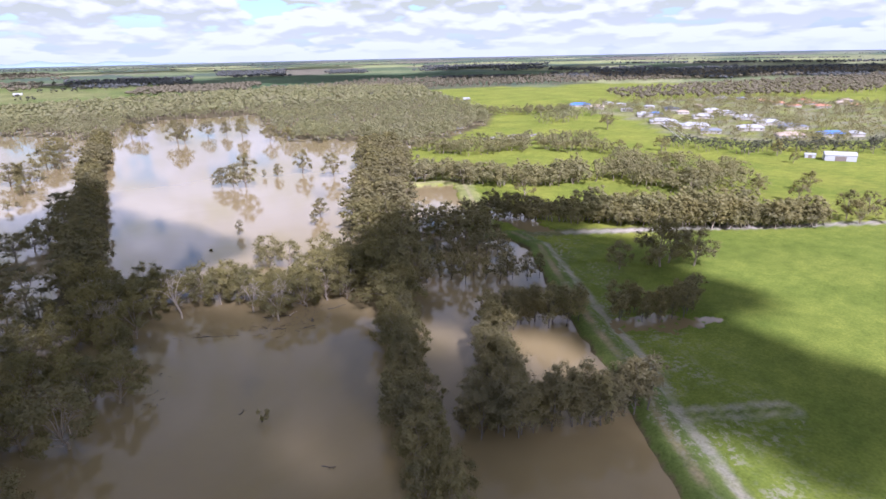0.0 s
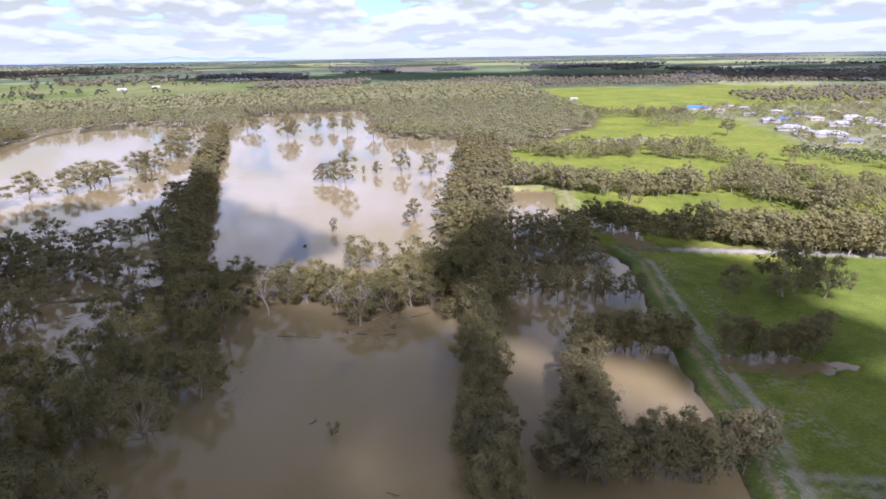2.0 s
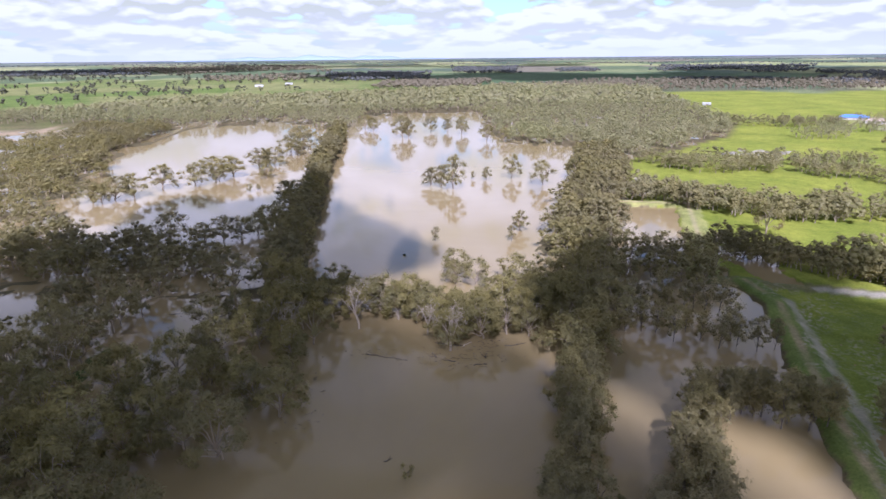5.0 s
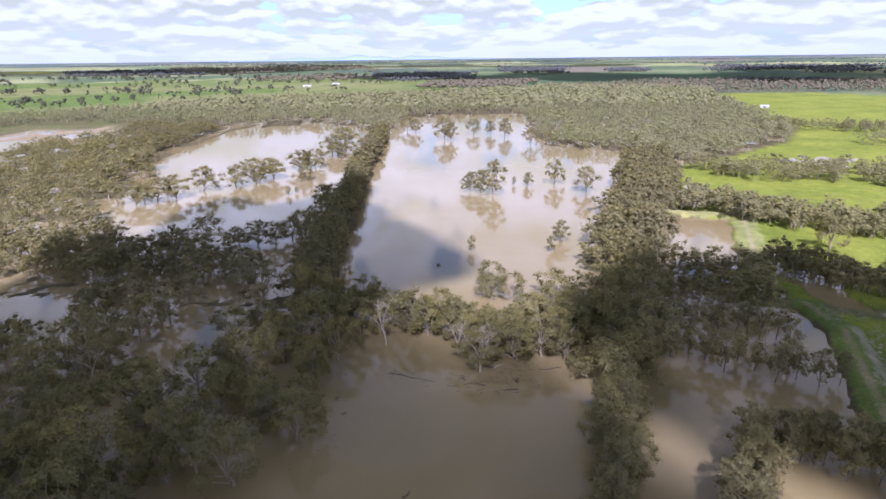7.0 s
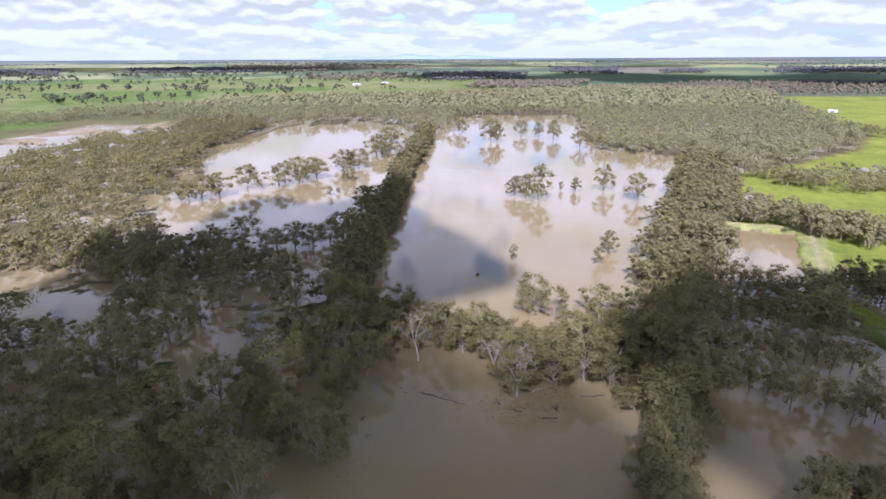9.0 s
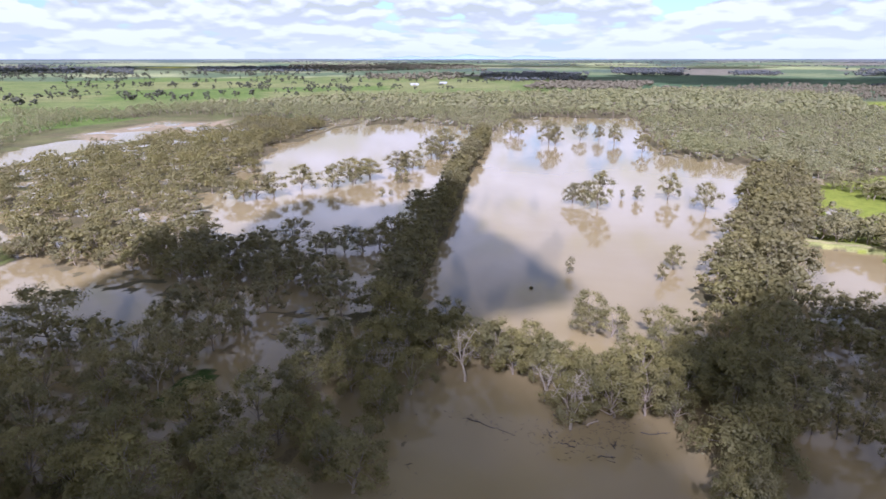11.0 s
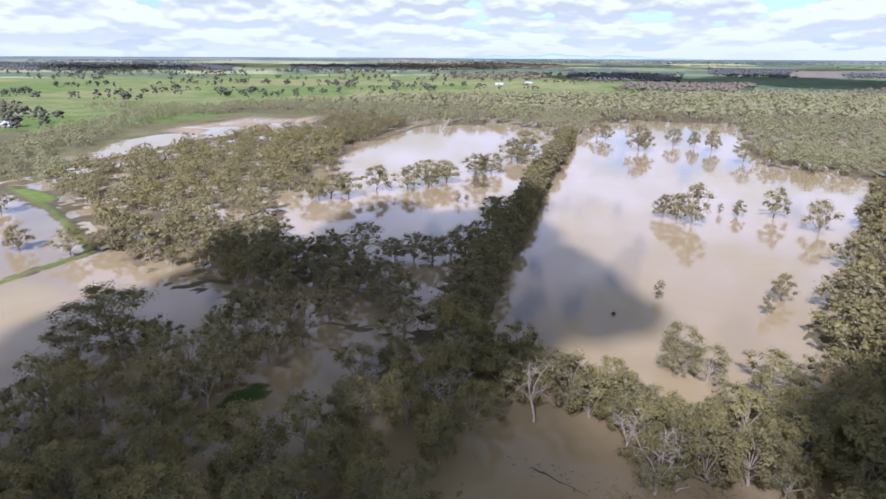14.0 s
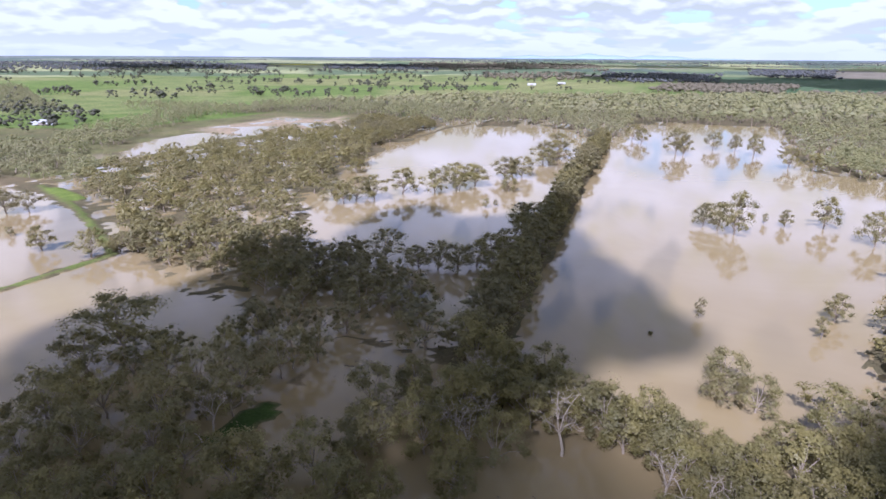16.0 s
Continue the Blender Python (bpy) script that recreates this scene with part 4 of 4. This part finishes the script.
ok = inside([(-3000, 600), (-900, 680), (-700, 830), (-560, 1110), (-330, 1380), (0, 1390), (0, 2450), (-3000, 2450)], spots[:, 0], spots[:, 1])
wood("pasture_trees", "scattered dark green trees over the far pastures", spots[ok], r, 14, 20, DOT, M_PASTURE)
r = np.random.default_rng(91)
spots = np.stack([r.uniform(430, 960, 1500), r.uniform(260, 740, 1500)], -1)
town = inside(TOWN := [(440, 380), (540, 560), (560, 720), (680, 720), (900, 660), (930, 430), (600, 270), (470, 270), (440, 300)], spots[:, 0], spots[:, 1])
wood("garden_trees", "garden trees between the houses of the town", spots[town], r, 5, 11, FAR, M_PADDOCK)
s, r = along([(400, 352), (405, 300), (440, 268), (520, 232), (600, 200)], 2.6, 16, 92)
wood("tree_row", "thick shelter belt below the town", s, r, 8, 13, FAR, M_PASTURE)
s, r = scatter([(700, 740), (1000, 640), (1300, 560), (1900, 700), (1900, 900), (1100, 960), (800, 900)], 19, 93)
wood("gum_woodland", "brown-green woods behind the town", s, r, 12, 18, SPRAY, M_BROWNWOOD)
s, r = scatter([(330, 1560), (575, 1310), (1000, 1240), (1900, 980), (2300, 1100), (1400, 1560), (600, 1780)], 21, 95)
wood("gum_woodland", "bare brown woods beyond the pastures", s, r, 12, 18, SPRAY, M_BROWNWOOD)
s, r = along([(400, 540), (430, 560), (470, 590), (520, 610)], 4, 18, 96)
wood("tree_row", "thick dark trees at the edge of town", s, r, 12, 17, FAR, M_FARLEAF)
# woods and shelter belts over the plain, to the horizon: bearing from, to, nearest, farthest, gap, leaf
def sector(b0, b1, r0, r1, gap, seed, hollow=0.25):
    """Uneven spots between two bearings and two distances, with clearings."""
    r = np.random.default_rng(seed)
    a0, a1 = radians(b0), radians(b1)
    n = int(0.5 * (a1 - a0) * (r1 * r1 - r0 * r0) / (gap * gap))
    a, d = r.uniform(a0, a1, n), np.sqrt(r.uniform(r0 * r0, r1 * r1, n))
    x, y = d * np.sin(a), d * np.cos(a)
    ragged = waves(x, y, 420, seed) * 0.6 + 0.4 * waves(x, y * 2, 160, seed + 1)
    edge = np.minimum(np.minimum((d - r0) / (r1 - r0), (r1 - d) / (r1 - r0)) * 4, np.minimum(a - a0, a1 - a) / (a1 - a0) * 6)
    keep = ragged + np.clip(edge, 0, 1) > hollow + 0.2
    # clear of the bright crop field
    keep &= ~((np.degrees(a) > -36.5) & (np.degrees(a) < -31.5) & (d > 2600))
    return np.stack([x, y], -1)[keep]


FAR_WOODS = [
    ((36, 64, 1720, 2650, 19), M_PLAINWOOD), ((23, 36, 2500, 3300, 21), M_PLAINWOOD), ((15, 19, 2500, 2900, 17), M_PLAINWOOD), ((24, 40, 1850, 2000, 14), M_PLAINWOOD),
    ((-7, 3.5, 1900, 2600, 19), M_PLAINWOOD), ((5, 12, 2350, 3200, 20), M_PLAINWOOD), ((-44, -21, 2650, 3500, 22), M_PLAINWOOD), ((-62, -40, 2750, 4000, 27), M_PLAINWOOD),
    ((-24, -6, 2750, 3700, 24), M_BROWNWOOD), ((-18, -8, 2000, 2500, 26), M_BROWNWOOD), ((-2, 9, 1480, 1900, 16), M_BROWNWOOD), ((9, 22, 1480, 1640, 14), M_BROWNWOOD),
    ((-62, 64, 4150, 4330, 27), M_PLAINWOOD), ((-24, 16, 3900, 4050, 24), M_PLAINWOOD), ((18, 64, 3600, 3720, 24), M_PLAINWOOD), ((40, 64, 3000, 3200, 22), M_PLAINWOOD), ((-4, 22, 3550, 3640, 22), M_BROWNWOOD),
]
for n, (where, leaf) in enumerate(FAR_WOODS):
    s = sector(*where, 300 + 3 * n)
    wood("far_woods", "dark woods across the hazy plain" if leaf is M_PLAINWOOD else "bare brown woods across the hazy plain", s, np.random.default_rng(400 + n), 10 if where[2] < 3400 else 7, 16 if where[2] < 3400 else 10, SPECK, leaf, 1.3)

# ---------------------------------------------------------------- clouds added out of view, so that their shade lies on the flats
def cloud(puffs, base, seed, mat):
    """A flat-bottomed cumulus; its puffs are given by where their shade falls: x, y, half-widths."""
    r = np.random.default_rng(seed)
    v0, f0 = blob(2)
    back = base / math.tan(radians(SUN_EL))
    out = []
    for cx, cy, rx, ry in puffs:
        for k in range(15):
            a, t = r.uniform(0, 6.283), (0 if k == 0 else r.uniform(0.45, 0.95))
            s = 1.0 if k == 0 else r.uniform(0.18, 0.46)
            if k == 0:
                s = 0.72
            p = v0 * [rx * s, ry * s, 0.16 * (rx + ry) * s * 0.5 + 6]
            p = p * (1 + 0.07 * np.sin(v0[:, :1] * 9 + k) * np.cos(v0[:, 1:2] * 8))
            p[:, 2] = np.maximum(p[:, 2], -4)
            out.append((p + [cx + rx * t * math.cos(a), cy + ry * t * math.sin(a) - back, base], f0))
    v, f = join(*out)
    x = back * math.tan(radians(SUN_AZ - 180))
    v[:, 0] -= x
    tagged(new("cloud", mesh_of("cloud", v, f, mat, True)), "broken white cumulus cloud added out of view to shade the flats", "cloud", kind="stuff")


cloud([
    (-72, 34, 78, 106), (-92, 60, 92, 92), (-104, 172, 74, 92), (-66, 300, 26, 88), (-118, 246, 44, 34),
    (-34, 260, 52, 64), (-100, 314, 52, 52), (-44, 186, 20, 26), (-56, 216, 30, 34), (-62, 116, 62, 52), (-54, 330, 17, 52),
], 760, 5, M_SHADE_CLOUD)
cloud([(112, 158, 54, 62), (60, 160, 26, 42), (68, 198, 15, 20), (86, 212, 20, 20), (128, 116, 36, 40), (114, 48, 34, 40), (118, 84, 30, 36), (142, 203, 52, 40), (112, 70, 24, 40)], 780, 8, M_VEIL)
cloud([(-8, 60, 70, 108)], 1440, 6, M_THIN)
# farther clouds, also unseen, placed to shade the plain
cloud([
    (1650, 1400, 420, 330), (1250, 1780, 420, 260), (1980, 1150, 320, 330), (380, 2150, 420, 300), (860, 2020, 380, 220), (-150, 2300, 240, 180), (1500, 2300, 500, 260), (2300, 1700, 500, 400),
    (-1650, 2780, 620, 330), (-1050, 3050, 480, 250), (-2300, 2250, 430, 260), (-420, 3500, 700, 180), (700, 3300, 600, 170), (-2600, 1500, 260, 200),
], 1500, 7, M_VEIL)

# ---------------------------------------------------------------- the town
def box(bm, x0, x1, y0, y1, z0, z1):
    p = [bm.verts.new(c) for c in ((x0, y0, z0), (x1, y0, z0), (x1, y1, z0), (x0, y1, z0), (x0, y0, z1), (x1, y0, z1), (x1, y1, z1), (x0, y1, z1))]
    for q in ((3, 2, 1, 0), (4, 5, 6, 7), (0, 1, 5, 4), (1, 2, 6, 5), (2, 3, 7, 6), (3, 0, 4, 7)):
        bm.faces.new([p[k] for k in q])


def made(bm, name, mat):
    me = bpy.data.meshes.new(name)
    bmesh.ops.recalc_face_normals(bm, faces=bm.faces)
    bm.to_mesh(me)
    bm.free()
    me.materials.append(mat)
    return me


ROOFS = {"w": plain("white_roof_sheet", (0.46, 0.46, 0.45), 0.5, 0.06), "g": plain("grey_roof_tile", (0.22, 0.23, 0.25), 0.7, 0.15), "d": plain("dark_blue_roof", (0.08, 0.10, 0.16), 0.6, 0.15), "b": plain("blue_roof_sheet", (0.10, 0.22, 0.48), 0.5, 0.12), "t": plain("tan_roof_tile", (0.48, 0.38, 0.28), 0.8, 0.15), "o": plain("terracotta_tile", (0.52, 0.24, 0.14), 0.8, 0.15)}
ROOF_WORDS = {"w": "white sheet-metal", "g": "grey tiled", "d": "dark blue", "b": "bright blue", "t": "tan tiled", "o": "terracotta tiled"}
M_WALL = plain("plastered_wall", (0.50, 0.46, 0.40), 0.85, 0.1)
M_GLASS = plain("window_glass", (0.03, 0.04, 0.05), 0.1, 0.1)
M_DOOR = plain("painted_door", (0.20, 0.16, 0.13), 0.6, 0.1)
M_FENCE = plain("pale_fence", (0.62, 0.60, 0.55), 0.7, 0.1)


def house(x, y, w, kind, turn, r):
    """A low house: walls, a hipped roof with eaves, windows and a door."""
    d, h = min(w * 0.62, 15) * r.uniform(0.85, 1.1), r.uniform(2.9, 3.5)
    root = new("house")
    root.matrix_world = pose(x, y, height(x, y) - 0.1, 0, 0, turn)
    bm = bmesh.new()
    box(bm, -w / 2, w / 2, -d / 2, d / 2, 0, h)
    if w > 18:
        box(bm, -w / 2 - 0.01, -w / 2 + w * 0.35, -d / 2 - 4, -d / 2 + 0.2, 0, h - 0.02)
    part("wall", made(bm, "wall", M_WALL), root)
    bm = bmesh.new()
    e, top = 0.7, h + min(d, w) * 0.5 * math.tan(radians(20))
    def hip(x0, x1, y0, y1, z0, z1):
        ins = (y1 - y0) / 2 * 0.95
        lo = [bm.verts.new(c) for c in ((x0, y0, z0), (x1, y0, z0), (x1, y1, z0), (x0, y1, z0))]
        eb = [bm.verts.new((c.co.x, c.co.y, z0 - 0.22)) for c in lo]
        m = (y0 + y1) / 2
        if x1 - x0 < 2.2 * ins:
            ins = (x1 - x0) * 0.42
        a, b = bm.verts.new((x0 + ins, m, z1)), bm.verts.new((x1 - ins, m, z1))
        for q in ((lo[0], lo[1], b, a), (lo[1], lo[2], b), (lo[2], lo[3], a, b), (lo[3], lo[0], a), eb[::-1], (eb[0], eb[1], lo[1], lo[0]), (eb[1], eb[2], lo[2], lo[1]), (eb[2], eb[3], lo[3], lo[2]), (eb[3], eb[0], lo[0], lo[3])):
            bm.faces.new(q)
    hip(-w / 2 - e, w / 2 + e, -d / 2 - e, d / 2 + e, h, top)
    if w > 18:
        hip(-w / 2 - e, -w / 2 + w * 0.35 + e, -d / 2 - 4 - e, d / 6, h + 0.05, h + (top - h) * 0.75)
    part("roof", made(bm, "roof", ROOFS[kind]), root)
    n = max(2, int(w / 6))
    for side in (-1, 1):
        for k in range(n):
            cx = -w / 2 + w * (k + 0.5) / n
            if side < 0 and w > 18 and cx < -w * 0.14:
                continue
            bm = bmesh.new()
            lo, half = (0.9, 0.9) if not (side < 0 and k == n // 2) else (0.02, 0.5)
            box(bm, cx - half, cx + half, side * (d / 2 - 0.02), side * (d / 2 + 0.06), lo, 2.2)
            if lo > 0.5:
                part("window", made(bm, "window", M_GLASS), root)
            else:
                part("door", made(bm, "door", M_DOOR), root)
    tagged(root, f"low house with a {ROOF_WORDS[kind]} roof at the edge of town", "house", "houses of the town")


def shed(x, y, w, d, h, kind, turn, label):
    """A farm shed: walls, a low gabled roof, a wide door."""
    root = new("farm_shed")
    root.matrix_world = pose(x, y, height(x, y) - 0.1, 0, 0, turn)
    bm = bmesh.new()
    box(bm, -w / 2, w / 2, -d / 2, d / 2, 0, h)
    part("wall", made(bm, "wall", M_WALL if kind != "w" else ROOFS["w"]), root)
    bm = bmesh.new()
    e, rise = 0.4, d * 0.16
    p = [bm.verts.new((sx * (w / 2 + e), yy, zz)) for sx in (-1, 1) for yy, zz in ((-d / 2 - e, h - 0.05), (0, h + rise), (d / 2 + e, h - 0.05), (0, h + rise - 0.3))]
    for q in ((0, 4, 5, 1), (1, 5, 6, 2), (0, 1, 3), (1, 2, 3), (4, 7, 5), (5, 7, 6), (0, 3, 7, 4), (3, 2, 6, 7)):
        bm.faces.new([p[k] for k in q])
    part("roof", made(bm, "roof", ROOFS[kind]), root)
    bm = bmesh.new()
    box(bm, -w * 0.18, w * 0.18, -d / 2 - 0.06, -d / 2 + 0.02, 0, h * 0.8)
    part("door", made(bm, "door", M_DOOR), root)
    tagged(root, label, "shed", "farm sheds")


r = np.random.default_rng(41)
HOUSES_A = [(516, 478, 29, "w"), (509, 426, 28, "w"), (487, 386, 19, "g"), (589, 486, 23, "w"), (632, 578, 24, "d"), (657, 531, 22, "w"), (644, 496, 23, "w"), (621, 450, 27, "w"), (593, 401, 27, "w"), (537, 380, 24, "w"), (580, 363, 24, "g"), (523, 326, 25, "t"), (557, 309, 22, "b"), (579, 300, 16, "w"), (499, 448, 17, "w"), (611, 537, 14, "t"), (550, 545, 24, "w"), (568, 541, 15, "b")]
HOUSES_B = [(577, 706, 33, "b"), (630, 704, 16, "w"), (573, 663, 21, "t"), (579, 606, 16, "w"), (633, 619, 14, "w"), (835, 588, 21, "o"), (818, 551, 19, "o"), (802, 518, 19, "o"), (851, 526, 19, "o"), (818, 485, 19, "o"), (888, 499, 18, "t"), (868, 469, 18, "o"), (854, 642, 18, "g"), (840, 668, 18, "w"), (633, 677, 13, "w"), (890, 560, 18, "o"), (930, 520, 18, "t"), (700, 590, 18, "t")]
for x, y, w, kind in HOUSES_A + HOUSES_B:
    house(x, y, w, kind, -40 + float(r.choice([-8, 0, 6, 90])) * (w < 26), r)
shed(440, 230, 20, 12, 4.5, "w", -50, "long white farm shed beside the green paddock")
shed(433, 248, 7, 5, 3, "w", -50, "small white shed beside the paddock")
shed(-723, 560, 24, 14, 3.8, "w", 30, "white farm shed among trees on the western pasture")
shed(-380, 1723, 22, 12, 3.4, "w", 10, "pale farm shed on the far pasture")
shed(-313, 1816, 20, 12, 3.2, "w", 5, "pale farm shed on the far pasture")
for x, y in ((272, 1040), (429, 1005), (450, 962), (504, 938)):
    shed(x, y, 12, 8, 3, "w", -20, "white farm shed below the wood")


def fence(name, a, b, gap, high, label):
    """Posts and rails from a to b."""
    a, b = Vector(a), Vector(b)
    root = new(name)
    root.matrix_world = Matrix.Translation((a.x, a.y, height(a.x, a.y)))
    n = int((b - a).length / gap)
    bm = bmesh.new()
    box(bm, -0.12, 0.12, -0.12, 0.12, -0.3, high)
    me = made(bm, "post", M_FENCE)
    for k in range(n + 1):
        p = (b - a) * k / n
        q = part("post", me, root)
        q.location = (p.x, p.y, height(a.x + p.x, a.y + p.y) - height(a.x, a.y))
    for z in (0.45, 0.9):
        bm = bmesh.new()
        L = (b - a).length
        box(bm, 0, L, -0.05, 0.05, high * z - 0.1, high * z + 0.1)
        q = part("rail", made(bm, "rail", M_FENCE), root)
        q.rotation_euler = (0, 0, math.atan2(b.y - a.y, b.x - a.x))
    tagged(root, label, "fence")


fence("paddock_fence", (515, 472), (429, 358), 6, 1.3, "pale post and rail fence round the green paddock")
fence("paddock_fence", (509, 476), (423, 362), 6, 1.3, "pale post and rail fence round the green paddock")

# ---------------------------------------------------------------- driftwood and stumps in the near water
M_WET = plain("wet_dark_wood", (0.07, 0.055, 0.04), 0.6, 0.3, 1.2)


def driftwood(x, y, length, turn, seed, name="floating_log", label="dark wet log floating in the muddy water", mat=None, thick=0.13):
    """A crooked stem with a few broken stubs."""
    r = np.random.default_rng(seed)
    n = max(4, int(length / 1.5))
    pts = [np.array([length * k / n, r.normal() * 0.25, 0.03 + 0.05 * r.normal()]) for k in range(n + 1)]
    rad = [thick * (1 - 0.7 * k / n) + 0.03 for k in range(n + 1)]
    segs = [(pts[k], pts[k + 1], rad[k], rad[k + 1]) for k in range(n)]
    root = new(name)
    root.matrix_world = pose(x, y, 0.02, 0, 0, turn)
    part("stem", mesh_of("stem", *tubes(segs, 6), mat or M_WET, True), root)
    for k in range(2 + n // 3):
        p = pts[int(r.integers(1, n))]
        q = p + [r.uniform(0.2, 0.9), r.choice([-1, 1]) * r.uniform(0.5, 1.3), r.uniform(0.0, 0.5)]
        part("stub", mesh_of("stub", *tubes([(p, q, 0.07, 0.03)], 5), mat or M_WET, True), root)
    tagged(root, label, "driftwood", "driftwood in the floodwater")


for n, (x, y, length, turn) in enumerate([(-15, 147, 13, -22), (6, 152, 9, -18), (27, 148, 7, 10), (11, 140, 4, 160), (16, 137, 4, 20), (20, 141, 3, 75), (6, 143, 3, 120), (4, 70, 3, -30), (-9, 98, 1.5, 15), (-84, 182, 6, 10), (-66, 178, 4, 50), (-74, 196, 5, 20), (-82, 198, 5, 35), (-60, 132, 7, 60), (-120, 142, 6, 15)]):
    driftwood(x, y, length, turn, 200 + n)


def stump(x, y, h, seed):
    """A drowned bush: a low broken stem with twigs and a little leaf."""
    r = np.random.default_rng(seed)
    root = new("drowned_bush")
    root.matrix_world = pose(x, y, -0.2)
    segs = [((0, 0, -0.6), (0.1, 0, h * 0.5), 0.16, 0.12)]
    for k in range(7):
        a = r.uniform(0, 6.283)
        segs.append(((0.1, 0, h * r.uniform(0.2, 0.5)), (math.cos(a) * h * 0.5, math.sin(a) * h * 0.5, h * r.uniform(0.5, 1.0)), 0.06, 0.02))
    part("stem", mesh_of("stem", *tubes(segs, 5), M_WET, True), root)
    c = np.array([s[1] for s in segs[1:]])
    part("foliage", mesh_of("foliage", *leaf_cards(r, c, np.full(len(c), 0.55), 22, 0.26), M_GUM), root)
    tagged(root, "small drowned bush sticking out of the open water", "bush", "bushes in the water")


stump(-4.5, 92, 3.0, 230)
stump(-2, 236, 0.6, 232)

for n, (x, y, length, turn) in enumerate([(-96, 138, 6, 150), (-139, 225, 5, 10), (-80, 187, 5, -20), (14, 149, 4, 40), (-50, 126, 6, 25)]):
    driftwood(x, y, length, turn, 260 + n, "bleached_log", "bleached broken log lying in the shallow floodwater", M_DEAD, 0.22)


def debris(spots, seed):
    """Bark, twigs and leaf litter floating in rafts: short dark sticks and scraps."""
    r = np.random.default_rng(seed)
    out = []
    for cx, cy, rx, ry, n in spots:
        for _ in range(n):
            p = np.array([cx + r.normal() * rx * 0.5, cy + r.normal() * ry * 0.5, 0.03])
            a, L = r.uniform(0, 6.283), r.uniform(0.25, 1.1)
            out.append(tubes([(p, p + [math.cos(a) * L, math.sin(a) * L, r.uniform(0, 0.12)], r.uniform(0.03, 0.09), 0.03)], 4))
    tagged(new("floating_debris", mesh_of("floating_debris", *join(*out), M_WET)), "dark rafts of bark and twigs floating on the water", "debris", kind="stuff")


debris([(12, 143, 15, 7, 170), (22, 150, 9, 4, 50), (-13, 148, 10, 3, 30), (-70, 182, 12, 7, 60), (62, 62, 22, 3, 40), (-30, 120, 8, 12, 30)], 270)

# the patterns from which the trees were copied
for ob in [*HI, *MID, *YOUNG, *YOUNG_MID, *LAKE_GUM, *DEAD]:
    for o in (*ob.children_recursive, ob):
        bpy.data.objects.remove(o)
